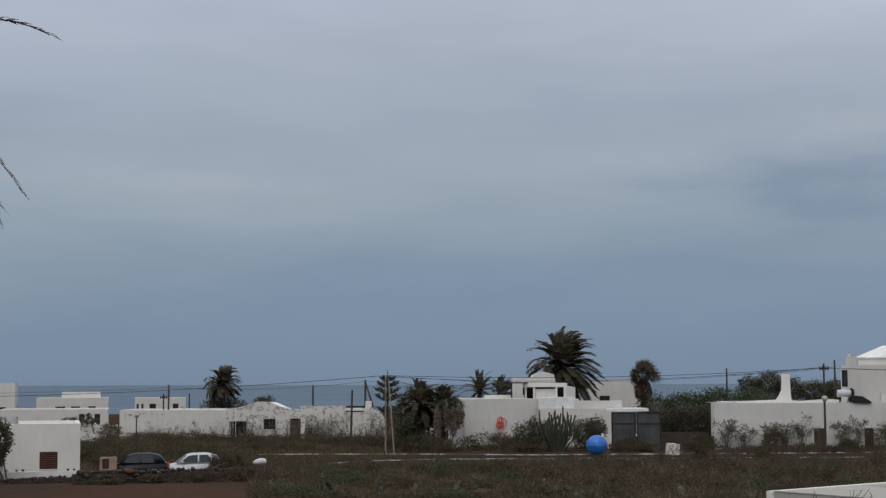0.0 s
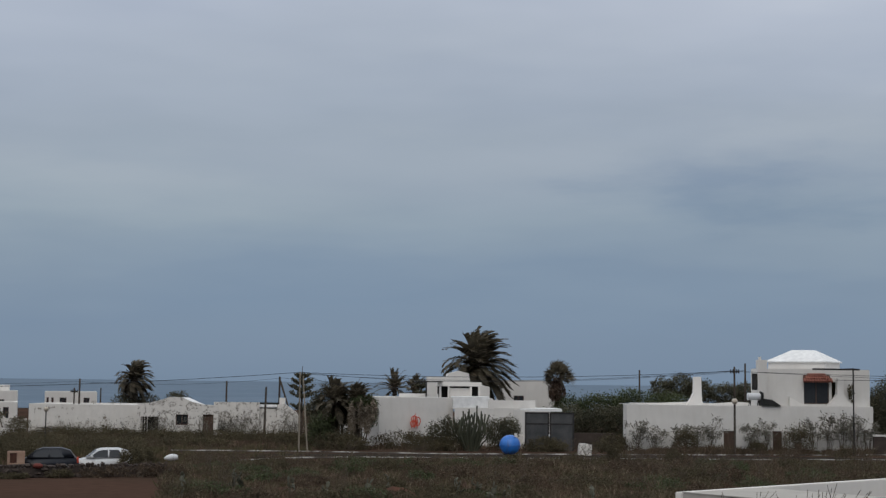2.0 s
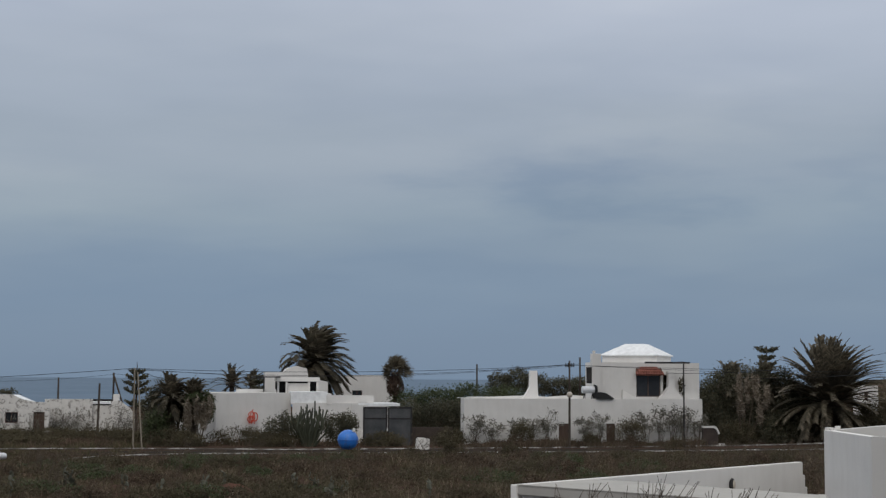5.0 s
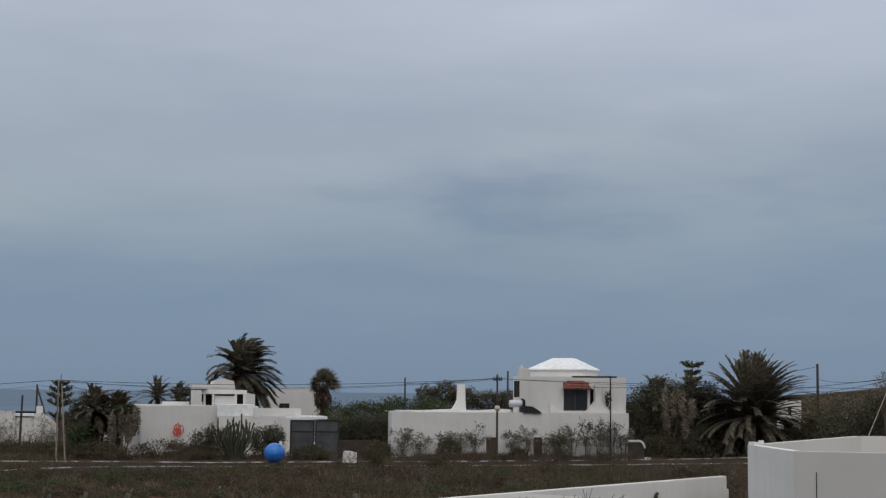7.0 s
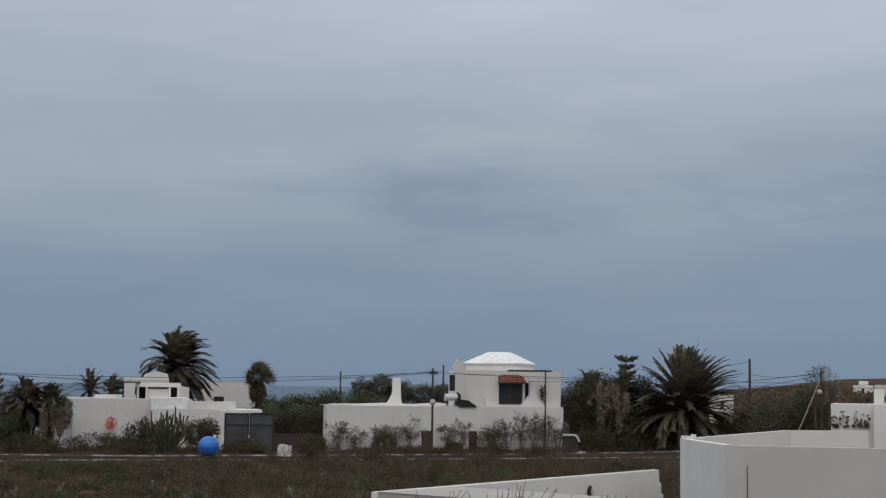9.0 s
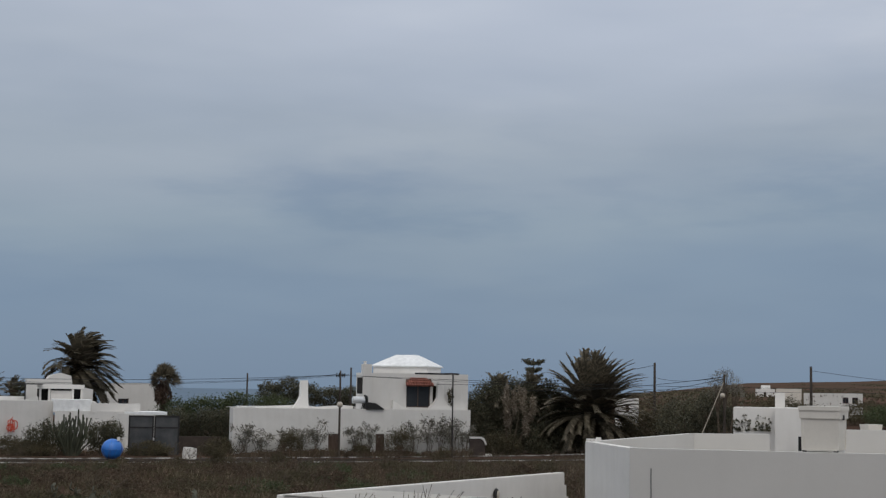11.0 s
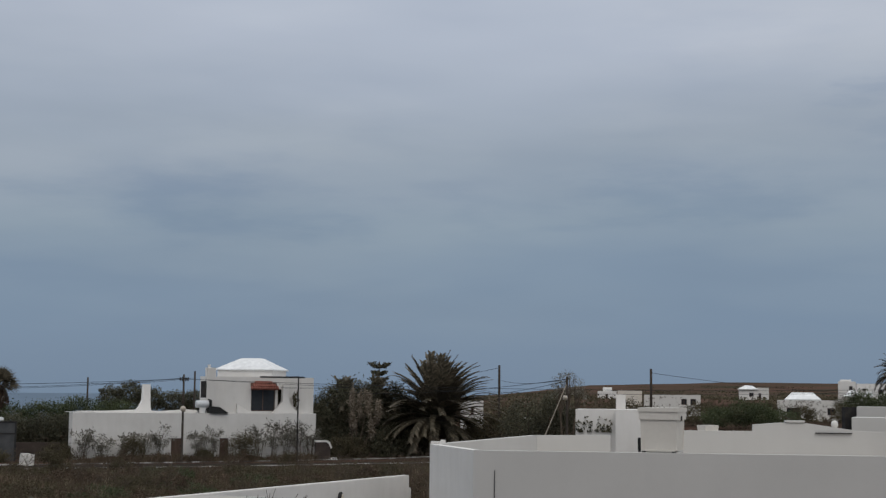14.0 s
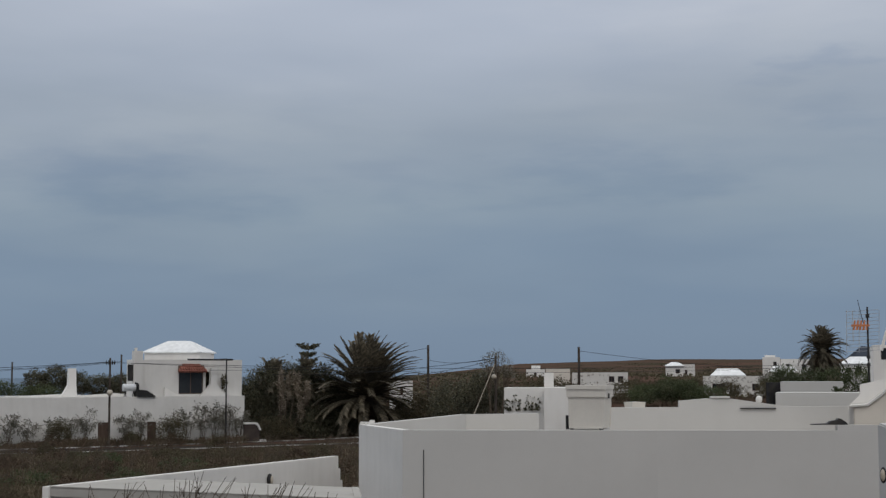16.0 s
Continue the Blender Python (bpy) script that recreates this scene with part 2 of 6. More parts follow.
DEEP = leafy("deep_green_leaf", [(0, (0.059, 0.059, 0.040)), (0.6, (0.095, 0.091, 0.060)), (1, (0.147, 0.131, 0.086))], lively=0.7)
OLIVE = leafy("dry_green_leaf", [(0, (0.061, 0.053, 0.032)), (0.5, (0.086, 0.073, 0.044)), (1, (0.128, 0.106, 0.067))], rough=0.9, lively=0.6)
SILVER = leafy("grey_leaf", [(0, (0.106, 0.098, 0.080)), (0.6, (0.188, 0.175, 0.147)), (1, (0.312, 0.294, 0.256))], rough=0.8, lively=0.7)
SCRUB = leafy("dry_scrub", [(0, (0.058, 0.041, 0.029)), (0.45, (0.085, 0.061, 0.043)), (0.85, (0.118, 0.085, 0.060)), (1, (0.221, 0.162, 0.115))], rough=0.9, lively=0.6)
GRASS = leafy("rough_grass", [(0, (0.054, 0.050, 0.027)), (0.5, (0.081, 0.073, 0.040)), (1, (0.129, 0.103, 0.063))], rough=0.9, lively=0.6)
CACTUS = leafy("cactus_skin", [(0, (0.045, 0.05, 0.034)), (0.6, (0.07, 0.074, 0.05)), (1, (0.105, 0.105, 0.075))], rough=0.7, lively=0)
SEA = noisy("sea", (0.098, 0.140, 0.190), (0.115, 0.158, 0.208), 0.01, rough=0.8, spec=0.1, bump=0.2)
RISE = noisy("red_lapilli_land", (0.098, 0.061, 0.047), (0.066, 0.053, 0.039), 0.035, rough=1.0, spec=0.0, bump=0.3, fine=14, lo=0.40, hi=0.60, third=(0.043, 0.043, 0.028))
PORCHTOP = plaster("weathered_roof_coat", (0.396, 0.374, 0.340), stain=(0.215, 0.198, 0.172), lo=0.52, hi=0.72, scale=0.9)
SOIL = noisy("soil", (0.067, 0.041, 0.031), (0.047, 0.034, 0.025), 0.05, rough=1.0, spec=0.0, bump=0.4, fine=30, lo=0.42, hi=0.58, third=(0.028, 0.022, 0.015))
HILL = noisy("far_hill", (0.042, 0.048, 0.060), (0.051, 0.057, 0.071), 0.005, rough=1, spec=0)


# ---- builders ----
def smooth(v):
    v = max(0.0, min(1.0, v))
    return v * v * (3 - 2 * v)


RIDGE = ((18, 0), (27.5, 1.6), (30.0, 6.0), (35, 8.6), (42, 8.6), (75, 8.6), (95, 0))


def ground_z(x, y):
    r, az = math.hypot(x, y), math.degrees(math.atan2(x, y))
    z = 2.5 * smooth((x - 32) / 50) * smooth((y - 55) / 30)
    z -= 0.56 * math.exp(-(((x + 16) / 7) ** 2 + ((y - 86) / 7) ** 2))
    inland = smooth((az - 19) / 9) * smooth((110 - az) / 15)
    z -= (1 - inland) * min(12.0, max(0.0, r - 235) * 0.05)
    z += inland * float(np.interp(az, [a for a, _ in RIDGE], [b for _, b in RIDGE])) * smooth((r - 260) / 640)
    z -= inland * min(26.0, max(0.0, r - 930) * 0.03)
    z += inland * 1.9 * smooth((r - 155) / 90)
    if r > 200:
        z += inland * 0.5 * noise.noise((x * 0.02, y * 0.02, 0))
    return z


def part(name, bm, material, parent=None, label="", bevel=0.0, flat=True):
    if bevel:
        bmesh.ops.bevel(bm, geom=[e for e in bm.edges if len(e.link_faces) == 2 and e.calc_face_angle(0) > 0.5], offset=bevel, segments=2, affect="EDGES", clamp_overlap=True)
    me = bpy.data.meshes.new(name)
    bm.to_mesh(me)
    bm.free()
    me.materials.append(material)
    if not flat:
        for p in me.polygons:
            p.use_smooth = True
    ob = new(name, me)
    ob.parent = parent
    if label:
        ob["label"] = label
    return ob


def raw(name, verts, faces, material, parent=None, label=""):
    me = bpy.data.meshes.new(name)
    me.from_pydata(verts, [], faces)
    me.materials.append(material)
    ob = new(name, me)
    ob.parent = parent
    if label:
        ob["label"] = label
    return ob


def thing(name, x, y, z, turn, label, category, group="", kind=""):
    ob = new(name)
    ob.empty_display_size = 0.2
    ob.matrix_world = pose(x, y, z, 0, 0, turn)
    return tagged(ob, label, category, group, kind)


def box(bm, x0, x1, y0, y1, z0, z1, taper=0.0):
    v = [bm.verts.new(p) for p in ((x0, y0, z0), (x1, y0, z0), (x1, y1, z0), (x0, y1, z0),
                                   (x0 + taper, y0 + taper, z1), (x1 - taper, y0 + taper, z1), (x1 - taper, y1 - taper, z1), (x0 + taper, y1 - taper, z1))]
    for f in ((3, 2, 1, 0), (4, 5, 6, 7), (0, 1, 5, 4), (1, 2, 6, 5), (2, 3, 7, 6), (3, 0, 4, 7)):
        bm.faces.new([v[i] for i in f])
    return bm


def boxed(*a, **k):
    return box(bmesh.new(), *a, **k)


def prism(bm, pts, vec):
    """A closed outline (3D points) pushed along vec."""
    a = [bm.verts.new(p) for p in pts]
    b = [bm.verts.new(Vector(p) + Vector(vec)) for p in pts]
    bm.faces.new(a[::-1])
    bm.faces.new(b)
    for i in range(len(a)):
        j = (i + 1) % len(a)
        bm.faces.new((a[i], a[j], b[j], b[i]))
    bmesh.ops.recalc_face_normals(bm, faces=bm.faces)
    return bm


def slab(pts, z0, z1):
    return prism(bmesh.new(), [(x, y, z0) for x, y in pts], (0, 0, z1 - z0))


def profile(pts, y0, y1):
    """An outline in x and z, y1 - y0 deep."""
    return prism(bmesh.new(), [(x, y0, z) for x, z in pts], (0, y1 - y0, 0))


def wall(L, z0, z1, thick, holes=()):
    """A wall along x with openings (x0, x1, z0, z1) cut through it; its outer face at y = 0."""
    bm = bmesh.new()
    xs = sorted({0, L, *(h[0] for h in holes), *(h[1] for h in holes)})
    zs = sorted({z0, z1, *(h[2] for h in holes), *(h[3] for h in holes)})
    vs = {}

    def v(i, k, s):
        if (i, k, s) not in vs:
            vs[i, k, s] = bm.verts.new((xs[i], s * thick, zs[k]))
        return vs[i, k, s]

    def solid(i, k):
        if not (0 <= i < len(xs) - 1 and 0 <= k < len(zs) - 1):
            return False
        cx, cz = (xs[i] + xs[i + 1]) / 2, (zs[k] + zs[k + 1]) / 2
        return not any(h[0] < cx < h[1] and h[2] < cz < h[3] for h in holes)

    for i in range(len(xs) - 1):
        for k in range(len(zs) - 1):
            if not solid(i, k):
                continue
            bm.faces.new((v(i, k, 0), v(i + 1, k, 0), v(i + 1, k + 1, 0), v(i, k + 1, 0)))
            bm.faces.new((v(i, k + 1, 1), v(i + 1, k + 1, 1), v(i + 1, k, 1), v(i, k, 1)))
            if not solid(i - 1, k):
                bm.faces.new((v(i, k, 1), v(i, k, 0), v(i, k + 1, 0), v(i, k + 1, 1)))
            if not solid(i + 1, k):
                bm.faces.new((v(i + 1, k, 0), v(i + 1, k, 1), v(i + 1, k + 1, 1), v(i + 1, k + 1, 0)))
            if not solid(i, k - 1):
                bm.faces.new((v(i, k, 1), v(i + 1, k, 1), v(i + 1, k, 0), v(i, k, 0)))
            if not solid(i, k + 1):
                bm.faces.new((v(i, k + 1, 0), v(i + 1, k + 1, 0), v(i + 1, k + 1, 1), v(i, k + 1, 1)))
    return bm


def tube(bm, pts, r0, r1=None, sides=6):
    r1 = r0 if r1 is None else r1
    pts = [Vector(p) for p in pts]
    rings = []
    for i, p in enumerate(pts):
        d = (pts[min(i + 1, len(pts) - 1)] - pts[max(i - 1, 0)]).normalized()
        a = d.orthogonal().normalized()
        b = d.cross(a)
        r = r0 + (r1 - r0) * i / max(1, len(pts) - 1)
        rings.append([bm.verts.new(p + (a * math.cos(6.2832 * k / sides) + b * math.sin(6.2832 * k / sides)) * r) for k in range(sides)])
    for u, w in zip(rings, rings[1:]):
        # match the two rings at their nearest corner
        k0 = min(range(sides), key=lambda k: (u[0].co - w[k].co).length)
        for k in range(sides):
            bm.faces.new((u[k], u[(k + 1) % sides], w[(k + 1 + k0) % sides], w[(k + k0) % sides]))
    bm.faces.new(rings[0][::-1])
    bm.faces.new(rings[-1])
    return bm


def tubed(*a, **k):
    return tube(bmesh.new(), *a, **k)


def ball(bm, c, rx, ry, rz, seg=12):
    m = Matrix.LocRotScale(c, None, (rx, ry, rz))
    bmesh.ops.create_uvsphere(bm, u_segments=seg, v_segments=max(6, seg // 2), radius=1, matrix=m)
    return bm


def shell(house, name, L, D, z0, z1, holes=(), parapet=0.25, mat=None, at=(0, 0), thick=0.25, roof=None, turn=0.0):
    """A flat-roofed block: four walls with thickness, openings in the front, a roof slab behind a low parapet."""
    mat = mat or WHITE
    m = pose(at[0], at[1], 0, 0, 0, turn)
    for length, hs, x, y, a in ((L, holes, 0, 0, 0), (L, (), L, D, 180), (D - 2 * thick, (), 0, D - thick, -90), (D - 2 * thick, (), L, thick, 90)):
        w = part(name, wall(length, z0, z1, thick, hs), mat, house)
        w.matrix_local = m @ pose(x, y, 0, 0, 0, a)
    r = part("roof", boxed(thick, L - thick, thick, D - thick, z1 - parapet - 0.18, z1 - parapet), roof or ROOF, house)
    r.matrix_local = m
    # near-black floor: the room's shade is put into its colour
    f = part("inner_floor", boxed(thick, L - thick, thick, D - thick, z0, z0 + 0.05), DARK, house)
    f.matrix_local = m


def window(house, x0, x1, z0, z1, y, frame_mat=None, bars=1, name="window"):
    """A framed window set into its opening: frame, mullions and a pane."""
    bm = bmesh.new()
    w = 0.06
    box(bm, x0, x1, y, y + 0.06, z0, z0 + w)
    box(bm, x0, x1, y, y + 0.06, z1 - w, z1)
    box(bm, x0, x0 + w, y, y + 0.06, z0 + w, z1 - w)
    box(bm, x1 - w, x1, y, y + 0.06, z0 + w, z1 - w)
    for i in range(bars):
        xm = x0 + (x1 - x0) * (i + 1) / (bars + 1)
        box(bm, xm - w / 2, xm + w / 2, y, y + 0.06, z0 + w, z1 - w)
    fr = part(name, bm, frame_mat or WOOD, house)
    part("pane", boxed(x0 + w, x1 - w, y + 0.025, y + 0.035, z0 + w, z1 - w), GLASS, fr)
    return fr


def door(house, x0, x1, z0, z1, y, mat=None):
    bm = bmesh.new()
    n = max(3, int((x1 - x0) / 0.18))
    for i in range(n):
        a, b = x0 + (x1 - x0) * i / n, x0 + (x1 - x0) * (i + 1) / n
        box(bm, a + 0.006, b - 0.006, y, y + 0.05, z0, z1)
    box(bm, x0, x1, y - 0.02, y, z0 + 0.2, z0 + 0.35)
    box(bm, x0, x1, y - 0.02, y, z1 - 0.4, z1 - 0.25)
    d = part("door", bm, mat or WOOD, house)
    part("handle", boxed(x1 - 0.14, x1 - 0.10, y - 0.07, y - 0.02, z0 + 0.95, z0 + 1.1), IRON, d)
    return d


RNG = np.random.default_rng(7)


def leaves(centres, size, squash=0.5, up=0.3):
    """Small bent leaf blades, one diamond each, scattered at the given places."""
    n = len(centres)
    d = RNG.normal(size=(n, 3))
    d[:, 2] += up
    d /= np.linalg.norm(d, axis=1)[:, None]
    e = np.cross(d, RNG.normal(size=(n, 3)))
    e /= np.linalg.norm(e, axis=1)[:, None]
    s = size * RNG.uniform(0.6, 1.4, (n, 1))
    a, b = centres - d * s, centres + d * s
    c, f = centres + e * s * squash, centres - e * s * squash
    v = np.stack([a, c, b, f], 1).reshape(-1, 3)
    q = np.arange(4 * n).reshape(-1, 4)
    return v.tolist(), q.tolist()


def lump_points(lumps, n):
    """Points in and mostly near the skin of some ellipsoids, with uneven tufts."""
    vol = np.array([l[3] * l[4] * l[5] for l in lumps]) ** 0.8
    out = []
    for l, k in zip(lumps, (vol / vol.sum() * n).astype(int)):
        tuft = RNG.normal(size=(max(6, k // 14), 3))
        tuft /= np.linalg.norm(tuft, axis=1)[:, None]
        tuft *= RNG.uniform(0.55, 1.08, (len(tuft), 1))
        p = tuft[RNG.integers(0, len(tuft), k)] + RNG.normal(size=(k, 3)) * 0.13
        out.append(p * np.array(l[3:6]) + np.array(l[:3]))
    return np.concatenate(out)


def bush(name, x, y, z, lumps, n, size, mat, label, category="bush", stems=5, group="", squash=0.5, trunk=None):
    """A shrub or tree: stem and limbs into each clump, and a ragged crown of single leaves."""
    t = thing(name, x, y, z, 0, label, category, group)
    bm = bmesh.new()
    for l in lumps:
        c = Vector(l[:3])
        for k in range(max(1, stems // len(lumps))):
            off = Vector(RNG.normal(size=3) * np.array(l[3:6]) * 0.45)
            foot = Vector((c.x * 0.3 + off.x * 0.15, c.y * 0.3, -0.1)) if trunk is None else Vector((0, 0, -0.1))
            mid = foot.lerp(c, 0.6) + Vector((0, 0, 0.1))
            tube(bm, [foot, mid, c + off], trunk or 0.05, 0.012, 5)
    part("trunk", bm, BARK if trunk else TWIG, t)
    v, f = leaves(lump_points(lumps, int(n * 3.2)), size * 0.5, squash)
    raw("crown", v, f, mat, t)
    return t


def frond(name, parent, root, heading, length, droop, wind, mat, width=0.5, leaf=0.05, n=24, twist=0.0):
    """One feather leaf: a bending rib with leaflets down both sides."""
    p, d = Vector(root), Vector(heading).normalized()
    wind = Vector(wind)
    steps, pts, dirs = 12, [Vector(root)], [d.copy()]
    for i in range(steps):
        s = (i + 1) / steps
        d = (d + Vector((0, 0, -droop * (0.25 + s) / steps)) + wind * (s * 1.6 / steps)).normalized()
        p = p + d * (length / steps)
        pts.append(p.copy())
        dirs.append(d.copy())
    verts, faces = [], []
    for i in range(steps):               # rib: a thin three-sided strip
        a, b = pts[i], pts[i + 1]
        w = 0.035 * (1 - i / steps) + 0.008
        side = dirs[i].cross(Vector((0, 0, 1)))
        side = side.normalized() if side.length > 1e-3 else Vector((1, 0, 0))
        k = len(verts)
        for q in (a - side * w, a + side * w, b + side * w * 0.9, b - side * w * 0.9, a - Vector((0, 0, w * 1.5)), b - Vector((0, 0, w * 1.3))):
            verts.append(tuple(q))
        faces += [(k, k + 1, k + 2, k + 3), (k, k + 3, k + 5, k + 4), (k + 1, k + 4, k + 5, k + 2)]
    for j in range(n):
        s = 0.10 + 0.9 * (j + RNG.uniform(0, 0.8)) / n
        i = min(steps - 1, int(s * steps))
        a = pts[i].lerp(pts[i + 1], s * steps - i)
        fw = dirs[i]
        side = fw.cross(Vector((0, 0, 1)))
        side = side.normalized() if side.length > 1e-3 else Vector((1, 0, 0))
        up = side.cross(fw).normalized()
        ln = width * (0.45 + 0.55 * math.sin(min(1, s * 1.25) * 2.6)) * RNG.uniform(0.8, 1.15)
        for sg in (-1, 1):
            o = (side * sg * 0.72 + fw * (0.55 + 0.35 * s) + up * (0.22 + twist) + wind * 0.5 + Vector((0, 0, -0.22))).normalized()
            m1 = a + o * ln * 0.55
            tip = a + o * ln + Vector((0, 0, -0.12 * ln)) + wind * ln * 0.25
            wv = fw * leaf
            k = len(verts)
            verts += [tuple(a - wv * 0.6), tuple(a + wv * 0.6), tuple(m1 + wv), tuple(m1 - wv), tuple(tip)]
            faces += [(k, k + 1, k + 2, k + 3), (k + 3, k + 2, k + 4)]
    return raw(name, verts, faces, mat, parent)


def palm(x, y, z, height, spread, count, wind, label, lean=0.0, droop=1.5, low=-35, top=85, trunk_r=0.22, dead=0, leaf=0.05, width=0.55, n=24, up_bias=0.8, name="palm_tree", group="", extra=(), bare_side=9.0):
    """A feather palm: ringed trunk with old leaf bases, and a head of single fronds."""
    t = thing(name, x, y, z, 0, label, "palm tree", group)
    bm = bmesh.new()
    rows = max(5, int(height / 0.22))
    pts = [(lean * (i / rows) ** 2, 0, -0.2 + (height + 0.2) * i / rows) for i in range(rows + 1)]
    tube(bm, pts, trunk_r * 1.15, trunk_r * 0.9, 10)
    for i in range(2, rows):
        for k in range(7):
            a = k * 0.9 + i * 0.45
            c = Vector(pts[i]) + Vector((math.cos(a), math.sin(a), 0)) * trunk_r * 0.95
            tube(bm, [c, c + Vector((math.cos(a) * 0.06, math.sin(a) * 0.06, 0.12))], 0.06, 0.02, 4)
    part("trunk", bm, BARK, t)
    head = Vector(pts[-1])
    bm = ball(bmesh.new(), head, trunk_r * 1.5, trunk_r * 1.5, trunk_r * 1.8, 10)
    part("heart", bm, BARK, t)
    for i in range(count):
        u = (i + 0.5) / count
        az = i * 2.39996 + RNG.uniform(-0.25, 0.25)
        el = radians(low + (top - low) * u ** up_bias + RNG.uniform(-6, 6))
        h = Vector((math.cos(az) * math.cos(el), math.sin(az) * math.cos(el), math.sin(el)))
        L = spread * RNG.uniform(0.85, 1.1)
        if h.x > bare_side:
            continue
        frond("frond", t, head + h * trunk_r * 0.9, h, L, droop * RNG.uniform(0.8, 1.2), wind, PALM, width * RNG.uniform(0.85, 1.1), leaf, n)
    for h, L, wd in extra:
        h = Vector(h).normalized()
        frond("frond", t, head + h * trunk_r, h, L, droop * (0.6 if bare_side > 2 else 0.95), wd, PALM, width * (0.45 if bare_side > 2 else 0.8), leaf * (0.8 if bare_side > 2 else 1.3), n)
    for i in range(dead):
        az = i * 2.4 + 0.5
        h = Vector((math.cos(az) * 0.7, math.sin(az) * 0.7, -0.5))
        frond("dead_frond", t, head + Vector((0, 0, -0.2)) + h * trunk_r, h, spread * 0.75, 2.2, Vector(wind) * 0.3, PALMDEAD, width * 0.7, leaf, n)
    return t


def pole(x, y, z, height, r, label, category="utility pole", arm=True, mat=None, name="utility_pole", lean=(0, 0), armdir=0.0, group=""):
    t = thing(name, x, y, z, armdir, label, category, group)
    part("post", tubed([(0, 0, -0.3), (lean[0] * 0.5, lean[1] * 0.5, height / 2), (lean[0], lean[1], height)], r, r * 0.75, 8), mat or POLEWOOD, t)
    if arm:
        a = part("crossarm", boxed(-0.32, 0.32, -0.05, 0.05, height - 0.36, height - 0.28), IRON, t)
        for k in (-0.27, -0.12, 0.12, 0.27):
            part("insulator", tubed([(k, -0.09, height - 0.44), (k, -0.09, height - 0.16)], 0.045, 0.03, 6), RUBBER, a)
    return t


def cable(points, sag, r=0.017, label="black overhead cable hung between poles"):
    """A hanging line over the given supports, one curve from end to end."""
    pts = []
    for a, b in zip(points, points[1:]):
        a, b = Vector(a), Vector(b)
        for i in range(12):
            s = i / 12
            pts.append(a.lerp(b, s) - Vector((0, 0, sag * 4 * s * (1 - s))))
    pts.append(Vector(points[-1]))
    c = part("overhead_cable", tubed(pts, r, r, 4), CABLE)
    return tagged(c, label, "cable", "overhead cables")


# ---- ground, sea, road ----
def make_ground():
    az = sorted({*range(-180, -30, 10), *[a * 1.0 for a in range(-30, 64)], *range(64, 180, 8), 180})
    rad = [0.5] + [6.0 * i for i in range(1, 36)] + [210 * 1.085 ** i for i in range(1, 38)]
    verts = [(0, 0, ground_z(0, 0))]
    for r in rad:
        for a in az:
            x, y = r * math.sin(radians(a)), r * math.cos(radians(a))
            verts.append((x, y, ground_z(x, y)))
    k, faces = len(az), []
    for j in range(k - 1):
        faces.append((0, 1 + j + 1, 1 + j))
    for i in range(len(rad) - 1):
        for j in range(k - 1):
            a = 1 + i * k + j
            faces.append((a, a + 1, a + k + 1, a + k))
    g = raw("ground", verts, faces, SOIL)
    g.data.materials.append(RISE)
    for p in g.data.polygons:
        p.use_smooth = True
        c = p.center
        if math.hypot(c.x, c.y) > 215 and 17 < math.degrees(math.atan2(c.x, c.y)) < 110:
            p.material_index = 1
    return tagged(g, "dry brown volcanic soil with thin scrub", "ground", kind="structure")


make_ground()
s = raw("water", [(-4300, 330, -5), (-1200, 4480, -5), (1900, 4000, -5), (900, 900, -5), (150, 330, -5)], [(0, 4, 3, 2, 1)], SEA)
tagged(s, "grey-blue sea reaching to the hazy horizon", "sea", kind="structure")


def strip(name, pts, width, z0, z1, mat, label, category, wobble=0.0):
    """A band along a line in plan, following the ground."""
    bm = bmesh.new()
    n = 60
    rows = []
    for i in range(n + 1):
        s = i / n * (len(pts) - 1)
        k = min(int(s), len(pts) - 2)
        p = Vector(pts[k]).lerp(Vector(pts[k + 1]), s - k)
        d = (Vector(pts[k + 1]) - Vector(pts[k])).normalized()
        q = Vector((-d.y, d.x))
        g = min(ground_z(p.x, p.y), 0.6)
        h = z1 + RNG.uniform(-wobble, wobble)
        rows.append([bm.verts.new((p.x, p.y, g + z0)), bm.verts.new((p.x, p.y, g + h)),
                     bm.verts.new((p.x + q.x * width, p.y + q.y * width, g + h)), bm.verts.new((p.x + q.x * width, p.y + q.y * width, g + z0))])
    for a, b in zip(rows, rows[1:]):
        for i in range(3):
            bm.faces.new((a[i], b[i], b[i + 1], a[i + 1]))
    bm.faces.new(rows[0])
    bm.faces.new(rows[-1][::-1])
    bmesh.ops.recalc_face_normals(bm, faces=bm.faces)
    return tagged(part(name, bm, mat), label, category, kind="structure")


strip("road", [(-30, 91.5), (6, 90.9), (30, 92.2), (40, 90.6), (60, 86)], 4.2, -0.1, 0.02, ASPHALT, "narrow grey asphalt lane behind the field", "road")
NEAR_LINE = [(-7.7, 87.2), (-4.0, 89.4), (-0.5, 90.3), (6, 90.4), (12.5, 90.5), (21, 91.0), (30.5, 91.8), (35, 92.4), (40, 90.3), (52, 85.5)]
FAR_LINE = [(-12.3, 97.7), (-4, 97.3), (5.8, 95.5), (20, 96.6), (35, 98.6), (42.5, 96.2), (56, 91)]
strip("kerb_base_near", NEAR_LINE, 0.22, -0.1, 0.04, STONE, "low dark stone footing of a lane wall", "kerb")
strip("kerb_cap_near", NEAR_LINE, 0.08, 0.045, 0.105, KERB, "white-painted kerb cap beside the lane, worn", "kerb", 0.012)
strip("kerb_base_far", FAR_LINE, 0.22, -0.1, 0.03, STONE, "low dark stone footing of a lane wall", "kerb")
